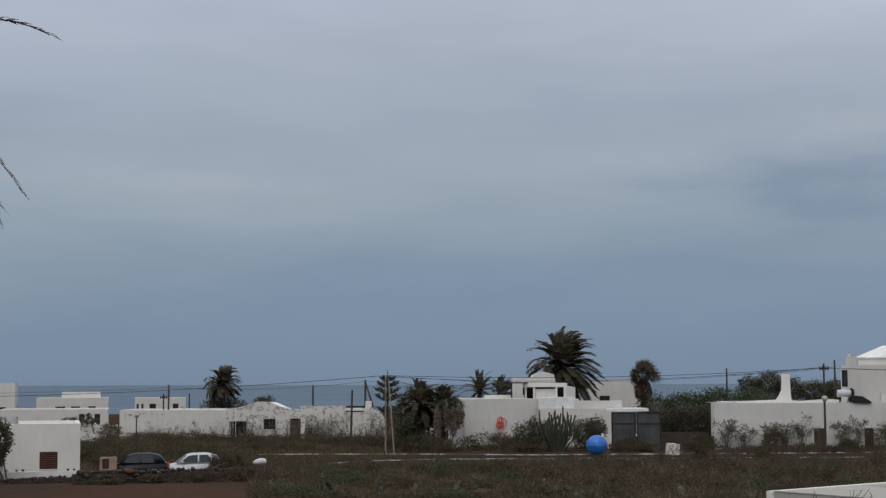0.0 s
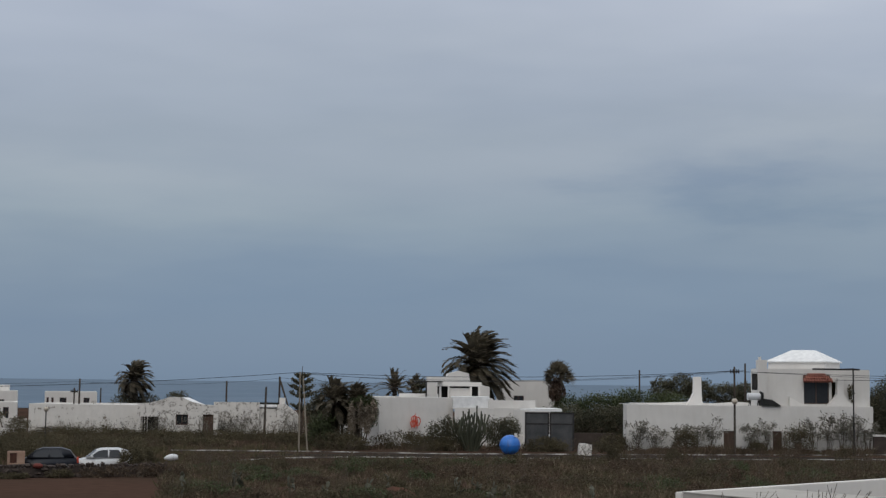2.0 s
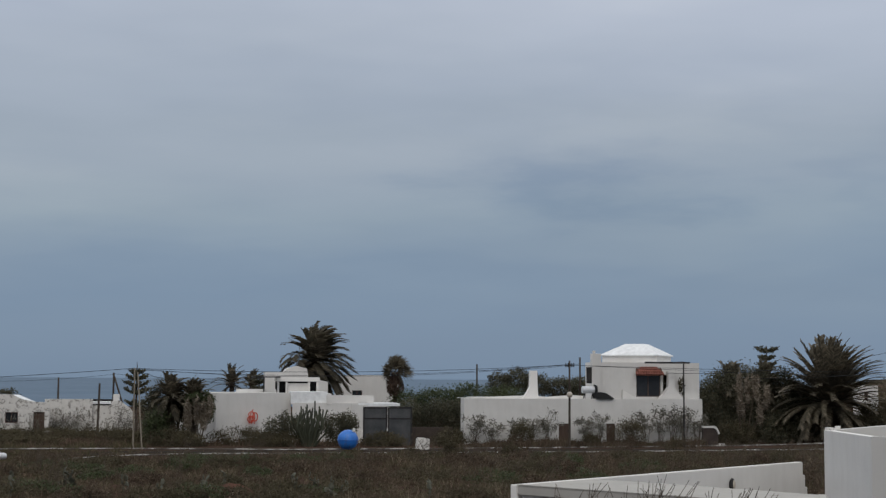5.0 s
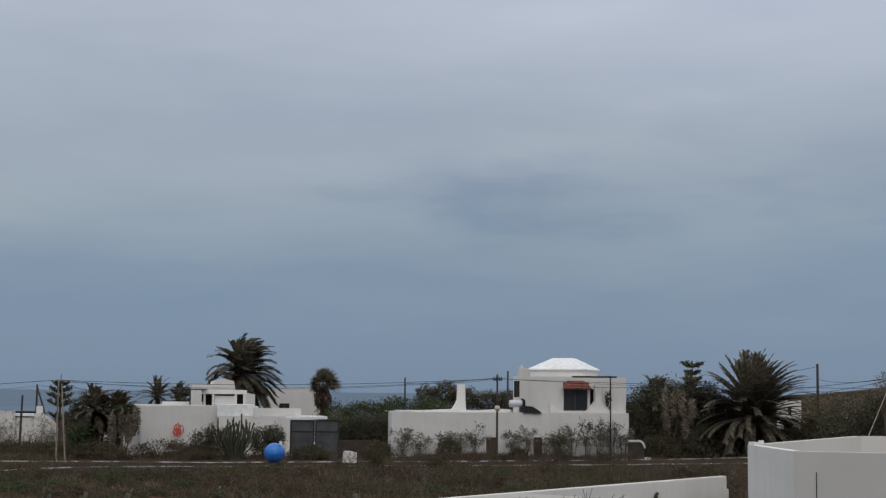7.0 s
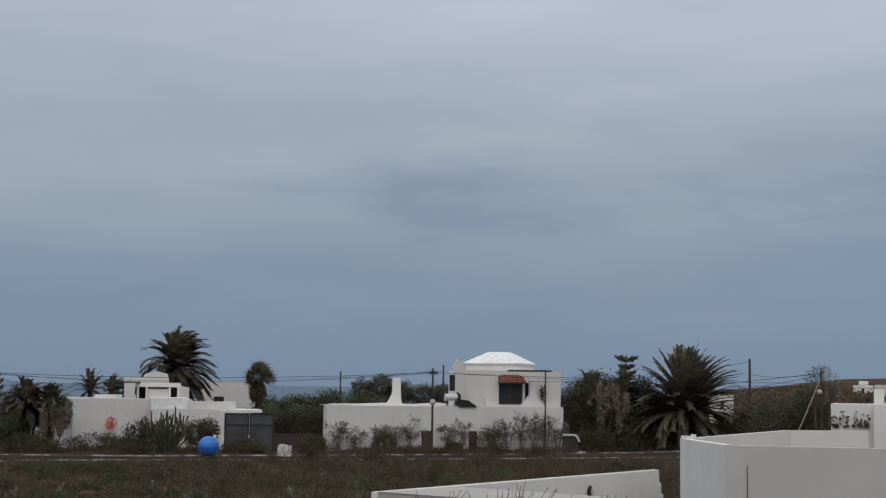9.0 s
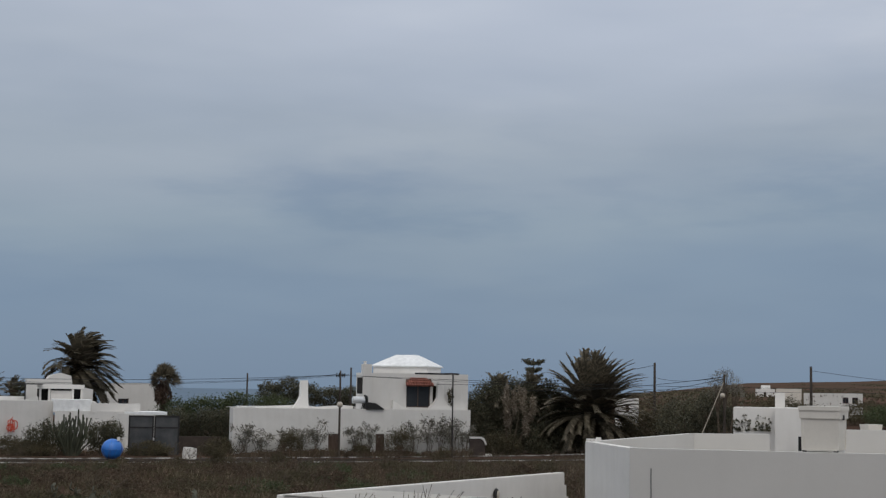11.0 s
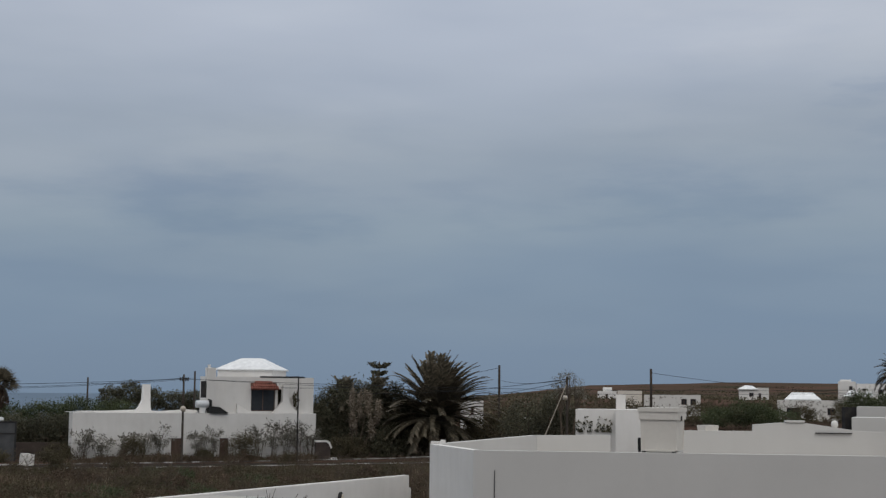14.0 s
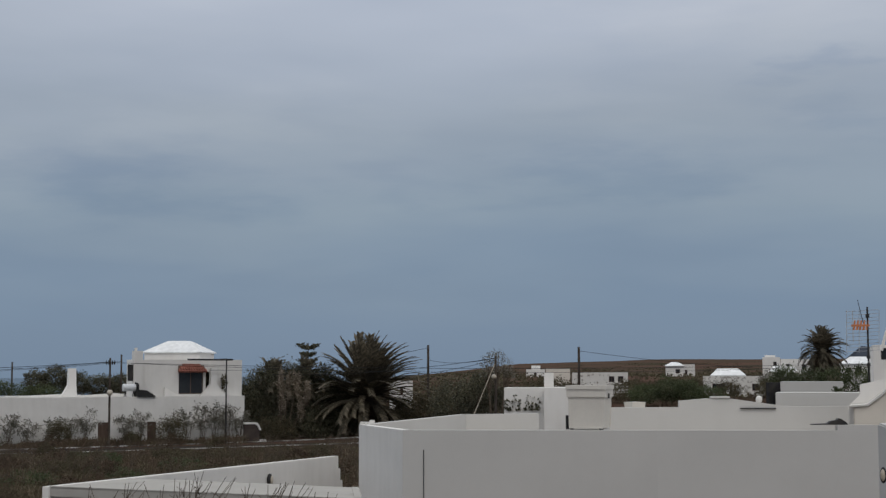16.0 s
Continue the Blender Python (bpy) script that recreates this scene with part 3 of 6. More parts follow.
strip("kerb_cap_far", FAR_LINE, 0.08, 0.035, 0.10, KERB, "white-painted kerb cap at the far side of the lane", "kerb", 0.012)


# ---- house with the hipped lantern roof ----
def shell_at(house, name, x, y, turn, L, D, z0, z1, holes=(), parapet=0.25, mat=None):
    shell(house, name, L, D, z0, z1, holes, parapet, mat, (x, y), turn=turn)


def flared_chimney(house, x, y, z, h, w, flare, d=0.45):
    """A chimney that widens in curved flanks towards its foot."""
    pts = [(-w / 2 - flare[0], 0), (-w / 2 - flare[0] * 0.45, h * 0.2), (-w / 2 - 0.03, h * 0.42), (-w / 2, h), (w / 2, h), (w / 2 + 0.03, h * 0.42), (w / 2 + flare[1] * 0.45, h * 0.2), (w / 2 + flare[1], 0)]
    c = part("chimney", profile(pts, 0, d), CLEAN, house)
    c.location = (x, y, z)
    return c


def dome_house():
    h = thing("dome_house", 18.27, 100.5, 0, 0, "white plastered house with a hipped lantern roof and solar tank", "house")
    L = 17.2
    doors = [(6.72, 7.5, 0.0, 1.55), (10.15, 10.8, 0.0, 1.55)]
    shell(h, "wall", L, 1.3, -0.2, 3.28, [(a, b, 0.0, d) for a, b, c, d in doors], 0.12, WHITE)
    shell_at(h, "wall", 1.9, 1.305, 0, L - 1.9, 8.0, -0.2, 3.28, (), 0.12, WHITE)
    for a, b, c, d in doors:
        door(h, a, b, 0, d, 0.10, DOOR)
    # uneven hand-finished parapet capping with a slow rise in its middle
    part("coping", profile([(0, 3.282), (0, 3.30), (2, 3.34), (5.2, 3.47), (6.5, 3.36), (8.5, 3.50), (10.2, 3.36), (10.4, 3.282)], 2.6, 2.9), CLEAN, h)
    flared_chimney(h, 5.47, 2.3, 3.28, 1.95, 0.5, (0.55, 0.12))
    # upper storey
    up0, up1 = 9.35, 17.3
    bay = (12.62, 14.42, 3.42, 5.02)
    shell_at(h, "wall", up0 + 1.9, 2.605, 0, up1 - up0 - 1.9, 5.8, 3.12, 5.84, (), 0.2, WHITE)
    shell_at(h, "wall", up0, 0.9, 0, up1 - up0, 1.7, 3.165, 5.84, [(bay[0] - up0, bay[1] - up0, bay[2], bay[3]), (14.6 - up0, 15.2 - up0, 3.42, 4.98)], 0.2, WHITE)
    # near-black sheets behind the bay, coloured to pass for an unlit room
    part("room_partition", boxed(bay[0] - 0.3, 16.4, 2.2, 2.3, 3.41, 5.4), DARK, h)
    part("room_floor", boxed(bay[0] - 0.3, 16.4, 1.2, 2.3, 3.36, 3.40), DARK, h)
    window(h, bay[0], bay[1], bay[2], bay[3], 1.0, DOOR, 1)
    v, f = leaves(lump_points([(14.95, 1.35, 4.2, 0.4, 0.2, 0.9), (15.85, 0.55, 4.1, 0.28, 0.15, 0.65)], 900), 0.07)
    tagged(raw("balcony_plant", v, f, OLIVE, h), "olive-green balcony plant", kind="stuff")
    # little tiled hood above the balcony window
    bm = bmesh.new()
    n = 11
    for i in range(n):
        for r in range(3):
            dx = (bay[1] - bay[0] + 0.3) / n
            cx = bay[0] - 0.15 + dx * (i + 0.5)
            cx += (13.52 - cx) * 0.19 * r
            tube(bm, [(cx, 0.42 + 0.15 * r, 4.98 + 0.17 * r), (cx, 0.64 + 0.15 * r, 5.17 + 0.17 * r)], dx * 0.5, dx * 0.44, 6)
    part("tile_hood", bm, TILE, h, "red clay tile hood")
    part("hood_board", prism(bmesh.new(), [(bay[0] - 0.05, 0.45, 4.94), (bay[0] - 0.05, 0.89, 5.45), (bay[0] - 0.05, 0.89, 4.94)], (bay[1] - bay[0] + 0.1, 0, 0)), WOOD, h)
    flared_chimney(h, 15.05, 0.35, 3.28, 1.98, 0.42, (0.78, 0.72))
    part("flank", profile([(11.5, 3.28), (11.5, 3.92), (12.2, 3.5), (12.9, 3.28)], 0.45, 0.75), CLEAN, h)
    # tall pilaster and narrow dark window at the upper storey's end
    part("pilaster", boxed(9.3, 9.95, 0.6, 1.1, 3.28, 6.45), WHITE, h, bevel=0.06)
    part("cowl", tubed([(9.5, 0.85, 6.45), (9.5, 0.85, 6.66)], 0.10, 0.12, 8), WHITE, h)
    side = part("side_shutter", boxed(8.92, 9.3, 0.7, 0.8, 4.35, 5.5), IRON, h)
    # lantern: a square block turned to the house, under a hipped roof
    lan = part("lantern", boxed(-2.05, 2.05, -2.05, 2.05, 5.6, 6.34), CLEAN, h)
    lan.matrix_local = pose(13.80, 4.6, 0, 0, 0, -32)
    bm = bmesh.new()
    box(bm, -2.2, 2.2, -2.2, 2.2, 6.34, 6.42)
    rf = bmesh.new()
    box(rf, -2.2, 2.2, -2.2, 2.2, 6.42, 7.24, taper=1.5)
    part("eave", bm, ROOF, lan)
    part("hipped_roof", rf, ROOF, lan)
    # pergola beam and its post
    part("pergola_beam", boxed(12.9, 16.2, -0.3, -0.18, 5.78, 5.90), IRON, h)
    part("pergola_post", tubed([(14.95, -2.6, -0.1), (14.95, -2.6, 5.85)], 0.055, 0.05, 8), IRON, h)
    part("pergola_beam", prism(bmesh.new(), [(14.90, -2.6, 5.80), (15.0, -2.6, 5.80), (15.0, -2.6, 5.9), (14.9, -2.6, 5.9)], (0.1, 2.4, 0)), IRON, h)
    return h


dome_house()


def solar_heater():
    t = thing("solar_water_heater", 27.35, 100.95, 3.28, 0, "white solar water tank with a dark tilted panel on a roof", "water heater")
    tank = part("tank", tubed([(-0.55, 0, 0.62), (-0.5, 0, 0.62), (0.28, 0, 0.62), (0.32, 0, 0.62)], 0.25, 0.25, 16), CARWHITE, t, flat=False)
    part("end_cap", tubed([(0.32, 0, 0.66), (0.52, 0, 0.66)], 0.34, 0.26, 14), RUBBER, tank)
    part("panel", prism(bmesh.new(), [(0.3, -0.6, 0.5), (1.0, -0.6, 0.42), (1.6, -0.6, 0.03), (1.6, -0.6, -0.02), (0.3, -0.6, 0.0)], (0, 1.3, 0)), RUBBER, t, "black collector panel")
    for x in (-0.4, 0.2):
        part("leg", tubed([(x, -0.2, 0), (x, 0, 0.4)], 0.03, 0.03, 5), IRON, t)
        part("leg", tubed([(x, 0.3, 0), (x, 0, 0.4)], 0.03, 0.03, 5), IRON, t)


solar_heater()
w = thing("garden_wall", 34.95, 99.0, 0.0, 0, "low dark garden wall with a white coping curving down", "wall", kind="structure")
part("wall_body", profile([(0, -0.2), (0, 1.30), (0.82, 1.30), (0.98, 1.17), (1.14, 0.85), (1.14, -0.2)], 0.03, 0.2), STONE, w)
part("wall_coping", profile([(0, 1.302), (0, 1.43), (0.9, 1.43), (1.08, 1.30), (1.26, 0.90), (1.16, 0.85), (1.0, 1.18), (0.84, 1.302)], 0, 0.23), WHITE, w)
part("wall_foot", boxed(1.16, 1.62, 0.0, 0.2, -0.1, 0.22), WHITE, w)


# ---- white house with the red figure ----
def figure_house():
    h = thing("white_house", 0, 0, 0, 0, "white plastered flat-roofed house behind a euphorbia", "house", "village houses")
    shell_at(h, "wall", 1.40, 105.6, 24, 5.95, 7, -0.2, 3.52, (), 0.12, WHITE)
    # brighter roof box standing proud of the wall
    part("stair_head", boxed(6.78, 9.42, 107.28, 109.6, 2.78, 3.62), ROOF, h, bevel=0.05)
    shell_at(h, "wall", 6.9, 107.3, -8, 5.4, 5.0, -0.2, 2.82, (), 0.1, WHITE)
    part("parapet", boxed(9.35, 12.75, 106.9, 107.2, 2.72, 3.38), CLEAN, h, bevel=0.04)
    part("wing_wall", boxed(11.05, 12.2, 105.8, 106.1, -0.2, 2.7), WHITE, h)
    part("wing_roof", boxed(11.6, 14.6, 106.3, 109.5, 2.62, 2.82), ROOF, h)
    # roof pavilion with open bays
    part("pavilion_roof", boxed(6.05, 9.35, 113.2, 116.4, 4.36, 4.65), CLEAN, h, bevel=0.04)
    for x in (6.1, 6.75, 8.45, 9.1):
        part("pillar", boxed(x, x + 0.16, 113.3, 113.5, 3.4, 4.32), CLEAN, h)
    part("pavilion_wall", boxed(6.95, 8.5, 113.5, 113.7, 3.4, 4.2), CLEAN, h)
    # back sheet coloured near-black, for the shade inside the open bays
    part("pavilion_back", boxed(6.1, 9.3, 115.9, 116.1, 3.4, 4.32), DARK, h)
    part("pavilion_floor", boxed(5.0, 10.2, 112.6, 117.0, 2.6, 3.42), WHITE, h)
    part("low_parapet", boxed(3.0, 6.0, 112.6, 112.9, 3.0, 3.75), WHITE, h)
    part("canopy", boxed(4.2, 6.3, 112.2, 114.6, 4.62, 4.70), IRON, h)
    part("canopy_post", boxed(5.0, 5.1, 112.3, 112.4, 3.0, 4.62), IRON, h)
    part("low_gable", profile([(5.4, 3.2), (5.4, 5.05), (6.95, 5.05), (7.1, 5.32), (7.9, 5.55), (8.7, 5.34), (8.85, 4.6), (10.4, 4.3), (10.4, 3.2)], 118.0, 121.0), WHITE, h)
    part("water_pipe", tubed([(11.75, 105.75, 0), (11.75, 105.75, 0.9)], 0.16, 0.14, 8), CLEAN, h)


figure_house()


def back_house():
    h = thing("white_house", 12.6, 130, 0, 0, "white two-storey house seen behind a large palm", "house", "village houses")
    shell(h, "wall", 5.2, 6, -0.2, 4.85, [(1.0, 1.9, 2.6, 3.5)], 0.2, WHITE)
    window(h, 1.0, 1.9, 2.6, 3.5, 0.1)


back_house()


def red_figure():
    """A painted iron wall ornament of loops, plain in shape."""
    t = thing("wall_ornament", 3.95, 106.45, 1.38, 24, "red painted iron ornament of loops on a white wall", "ornament")
    bm = bmesh.new()
    def ring(cx, cz, rx, rz):
        tube(bm, [(cx + rx * math.cos(a * 0.5236), 0, cz + rz * math.sin(a * 0.5236)) for a in range(13)], 0.036, 0.036, 5)
    for c in ((0, 0.62, 0.24, 0.2), (-0.05, 0.28, 0.26, 0.22), (0.28, 0.45, 0.2, 0.3), (0.02, 0.45, 0.1, 0.42)):
        ring(*c)
    for x in (-0.2, 0.0, 0.22):
        tube(bm, [(x, 0, -0.05), (x + 0.04, 0, 0.5)], 0.032, 0.032, 5)
    tube(bm, [(0.0, 0, 0.8), (0.12, 0, 1.0)], 0.03, 0.02, 5)
    part("ironwork", bm, RED, t)


red_figure()


def yard_gate():
    t = thing("metal_gate", 11.48, 102.4, -0.15, -7, "tall dark iron gate with grey sheet panels, closed", "gate")
    for k in range(2):
        x0 = k * 1.72
        bm = bmesh.new()
        for a in ((x0, x0 + 0.11, 0, 2.8), (x0 + 1.58, x0 + 1.70, 0, 2.8), (x0 + 0.11, x0 + 1.58, 2.68, 2.8), (x0 + 0.11, x0 + 1.58, 1.93, 2.04), (x0 + 0.11, x0 + 1.58, 0, 0.08)):
            box(bm, a[0], a[1], 0, 0.06, a[2], a[3])
        leaf = part("leaf", bm, IRON, t)
        part("panel", boxed(x0 + 0.08, x0 + 1.62, 0.02, 0.035, 0.08, 1.93), SHEET, leaf)
        part("panel", boxed(x0 + 0.08, x0 + 1.62, 0.02, 0.035, 2.02, 2.72), SHEET, leaf)
        part("hinge", tubed([(x0 + (0.0 if k == 0 else 1.70), -0.03, 0.4), (x0 + (0.0 if k == 0 else 1.70), -0.03, 0.6)], 0.03, 0.03, 6), IRON, leaf)
    part("handle", boxed(1.66, 1.74, -0.05, -0.01, 1.1, 1.3), STEEL, t)


yard_gate()
tagged(part("yard_wall", boxed(15.2, 18.3, 105.0, 105.3, -0.2, 1.15), STONE), "dark lava stone yard wall below a hedge", "wall", kind="structure")

# blue tank and a pale rubble block by the lane
t = thing("water_tank", 9.75, 95.6, 0, 0, "round bright blue plastic water tank", "tank")
part("drum", ball(bmesh.new(), (0, 0, 0.66), 0.68, 0.68, 0.66, 20), BLUE, t, flat=False)
part("rib", tubed([(0.69 * math.cos(a * 0.3142), 0.69 * math.sin(a * 0.3142), 0.66) for a in range(21)], 0.03, 0.03, 5), BLUE, t)
part("spout", tubed([(0.35, -0.3, 1.2), (0.35, -0.3, 1.42)], 0.1, 0.09, 8), CLEAN, t)
bm = boxed(14.35, 15.2, 96.1, 96.7, 0, 0.72)
bmesh.ops.subdivide_edges(bm, edges=bm.edges, cuts=3, use_grid_fill=True)
for v in bm.verts:
    v.co += Vector(noise.noise_vector(v.co * 2.3)) * 0.10
tagged(part("stone_block", bm, OLD), "pale rough stone block standing by the lane", "stone")


bm = boxed(65.0, 66.0, 124.4, 125.0, ground_z(65.5, 124.7) - 0.1, ground_z(65.5, 124.7) + 0.75)
bmesh.ops.subdivide_edges(bm, edges=bm.edges, cuts=3, use_grid_fill=True)
for v in bm.verts:
    v.co += Vector(noise.noise_vector(v.co * 1.9)) * 0.16
tagged(part("stone_block", bm, OLD), "pale rubble block lying on the rise", "stone")


# ---- old houses at the far side of the scrub ----
def row_house():
    h = thing("white_house", 0, 0, 0, 0, "long low white house, plaster stained and peeling", "house", "village houses")
    shell_at(h, "wall", -27.9, 126.9, -1.5, 9.25, 7, -0.6, 2.42, (), 0.1, WORN)
    part("wing_wall", boxed(-29.6, -27.9, 126.0, 126.3, -0.6, 1.2), OLD, h)
    # middle part with the swept gable
    g = part("gable_wall", wall(6.7, -0.4, 2.36, 0.3, [(0.3, 1.75, 0.0, 1.46), (3.2, 4.22, 0.78, 1.66), (5.45, 6.35, 0.0, 1.68)]), OLD, h)
    g.location = (-18.6, 125.6, 0)
    part("gable", profile([(-18.6, 2.362), (-18.6, 2.55), (-17.6, 2.62), (-16.9, 2.80), (-15.95, 3.12), (-14.95, 3.12), (-14.1, 2.74), (-13.2, 2.52), (-11.9, 2.45), (-11.9, 2.362)], 125.6, 125.9), OLD, h)
    part("hipped_roof", prism(bmesh.new(), [(-18.4, 125.95, 2.4), (-17.6, 125.95, 2.55), (-15.95, 125.95, 3.02), (-14.95, 125.95, 3.02), (-14.0, 125.95, 2.6), (-13.0, 125.95, 2.2), (-13.0, 125.95, 1.9), (-18.4, 125.95, 1.9)], (0, 5, 0)), ROOF, h)
    # near-black sheet behind the openings; the rooms' darkness is its colour
    part("inner_wall", boxed(-18.4, -12.45, 127.5, 127.7, -0.4, 1.9), DARK, h)
    window(h, -15.4, -14.38, 0.78, 1.66, 125.72)
    door(h, -13.15, -12.25, -0.3, 1.68, 125.78, DOOR)
    fr = bmesh.new()
    for k in range(3):
        box(fr, -18.25 + k * 0.22, -18.2 + k * 0.22, 125.7, 125.75, 0, 1.46)
    part("grille", fr, CLEAN, h)
    part("wall", boxed(-12.4, -8.52, 127.0, 127.3, -0.3, 2.72), OLD, h)
    part("wall", boxed(-8.52, -7.0, 127.4, 127.7, -0.3, 2.2), OLD, h)
    # same near-black shade colour, showing above the lower wall
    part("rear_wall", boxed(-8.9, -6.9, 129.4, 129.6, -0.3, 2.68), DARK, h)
    part("gable_end", profile([(-7.0, -0.3), (-7.0, 2.55), (-6.3, 2.6), (-5.4, 1.95), (-4.9, 1.2), (-4.9, -0.3)], 126.9, 127.2), OLD, h)
    part("roof", boxed(-12.3, -7.0, 127.3, 131, 2.3, 2.5), ROOF, h)
    part("chimney", boxed(-6.85, -6.35, 127.3, 127.8, 2.5, 3.12), CLEAN, h, bevel=0.04)


row_house()


def plain_house(x, y, z, turn, L, D, H, holes=(), mat=None, label="white flat-roofed village house", upper=None, roof=None):
    """A small flat house with framed windows and perhaps a set-back upper room (x0, length, height)."""
    h = thing("white_house", x, y, z, turn, label, "house", "village houses")
    shell(h, "wall", L, D, -0.5, H, holes, 0.15, mat or FAR)
    for a in holes:
        window(h, a[0], a[1], a[2], a[3], 0.12)
    if upper:
        x0, ln, hh = upper
        shell_at(h, "wall", x0, 1.5, 0, ln, D - 3, H - 0.15, H + hh, (), 0.12, mat or FAR)
    if roof:                       # (x0, x1, eave, ridge) low pitched white roof
        x0, x1, e, r = roof
        part("pitched_roof", prism(bmesh.new(), [(x0, -0.1, e), (x1, -0.1, e), ((x0 + x1) / 2 + (x1 - x0) * 0.3, D * 0.5, r), ((x0 + x1) / 2 - (x1 - x0) * 0.3, D * 0.5, r)], (0, 0, 0.12)), ROOF, h)
    return h


plain_house(-50.8, 184.0, 0.0, 12, 8.7, 7, 2.86, [(2.3, 3.5, 1.2, 1.8), (4.2, 5.3, 1.2, 1.8), (6.3, 7.2, 1.2, 1.8)], upper=(3.0, 4.7, 0.72), mat=FAR)
plain_house(-43.1, 205.8, 0, 11, 7.0, 7, 2.62, [(0.25, 0.55, 0.9, 1.8), (0.9, 1.2, 0.9, 1.8), (2.0, 2.9, 0.9, 1.8), (5.2, 6.0, 0.9, 1.8)], mat=FAR)
plain_house(-49.5, 143.0, 0, 14, 7.6, 7, 4.75, [(6.0, 6.8, 1.6, 2.4)], mat=WHITE, label="white two-storey house beyond the stone wall")
plain_house(-40.5, 134.6, 0, 12, 9.6, 6, 2.35, [(1.0, 1.6, 0.2, 1.7), (7.0, 7.5, 0.2, 1.9), (8.4, 8.9, 0.2, 1.9)], mat=FAR, label="low white outbuilding with open bays")


for x0, y0, ln, hh in ((-32.4, 124.0, 4.2, 2.0), (-33.5, 121.0, 5.2, 1.15), (-31.0, 118.0, 3.2, 0.7)):
    w = part("ruined_wall", profile([(0, -0.4), (0, hh * 0.8), (ln * 0.2, hh), (ln * 0.45, hh * 0.7), (ln * 0.6, hh * 0.95), (ln * 0.8, hh * 0.55), (ln, hh * 0.4), (ln, -0.4)], 0, 0.4), OLD)
    w.matrix_world = pose(x0, y0, 0, 0, 0, 14)
    tagged(w, "broken pale rubble wall of an old ruin", "wall", kind="structure")


# ---- house, stone wall and cars at the dirt track ----
def near_left_house():
    h = thing("white_house", -28.4, 74.2, 0, 14.6, "white block house with a closed brown shutter", "house", "village houses")
    L = 9.8
    hole = (7.78, 8.68, 0.36, 1.25)
    shell(h, "wall", L, 6.5, -0.3, 2.68, [hole], 0.15, CLEAN)
    bm = bmesh.new()
    for i in range(9):
        z = hole[2] + 0.89 * i / 9
        box(bm, hole[0], hole[1], 0.04 + 0.01 * (i % 2), 0.09, z, z + 0.092)
    part("shutter", bm, WOOD, h, "brown wooden shutter")
    part("sill", boxed(hole[0] - 0.1, hole[1] + 0.1, -0.08, 0.04, hole[2] - 0.06, hole[2]), CLEAN, h)
    part("terrace_wall", boxed(2.0, 9.75, -1.6, -1.35, -0.3, 0.34), CLEAN, h, bevel=0.02)
    dish = part("roof_bowl", ball(bmesh.new(), (6.35, 1.2, 2.66), 0.34, 0.34, 0.48, 14), GREYTUB, h, flat=False)
    for x in (6.2, 6.7, 7.0, 9.2, 9.5):
        part("flower_pot", tubed([(x, -1.3, 0.34), (x, -1.3, 0.44)], 0.05, 0.07, 8), CLAY if x < 7 else IRON, h)


near_left_house()


def stone_wall(x0, y0, x1, y1, h):
    """A dry wall of lava stones, course on course."""
    t = thing("stone_wall", x0, y0, 0, math.degrees(math.atan2(y1 - y0, x1 - x0)), "low dry wall of dark lava stones along a dirt track", "wall", kind="structure")
    L = math.hypot(x1 - x0, y1 - y0)
    r = random.Random(4)
    part("core", boxed(0, L, 0.06, 0.38, -0.4, h - 0.03), STONE, t)
    base = []
    for k in range(5):
        bm = bmesh.new()
        bmesh.ops.create_icosphere(bm, subdivisions=1, radius=0.5)
        for v in bm.verts:
            v.co *= r.uniform(0.7, 1.2)
        me = bpy.data.meshes.new("stone")
        bm.to_mesh(me)
        bm.free()
        me.materials.append(STONE)
        base.append(me)
    z, n = -0.05, 0
    while z < h:
        x = r.uniform(0, 0.2)
        while x < L and n < 300:
            w, hh = r.choice((0.14, 0.2, 0.26, 0.36)) * r.uniform(0.8, 1.2), r.uniform(0.13, 0.24)
            s = new("stone", r.choice(base))
            s.parent = t
            s.matrix_local = pose(x + w / 2, 0.13 + r.uniform(-0.02, 0.02), z + hh / 2, r.uniform(-15, 15), r.uniform(-15, 15), r.uniform(0, 360)) @ Matrix.Diagonal((w * 1.25, w * 1.1, hh * 1.35, 1))
            x += w * 0.95
            n += 1
        z += 0.165


stone_wall(-17.6, 70.0, -9.4, 73.2, 0.50)
stone_wall(-27.0, 68.2, -17.8, 71.6, 0.26)


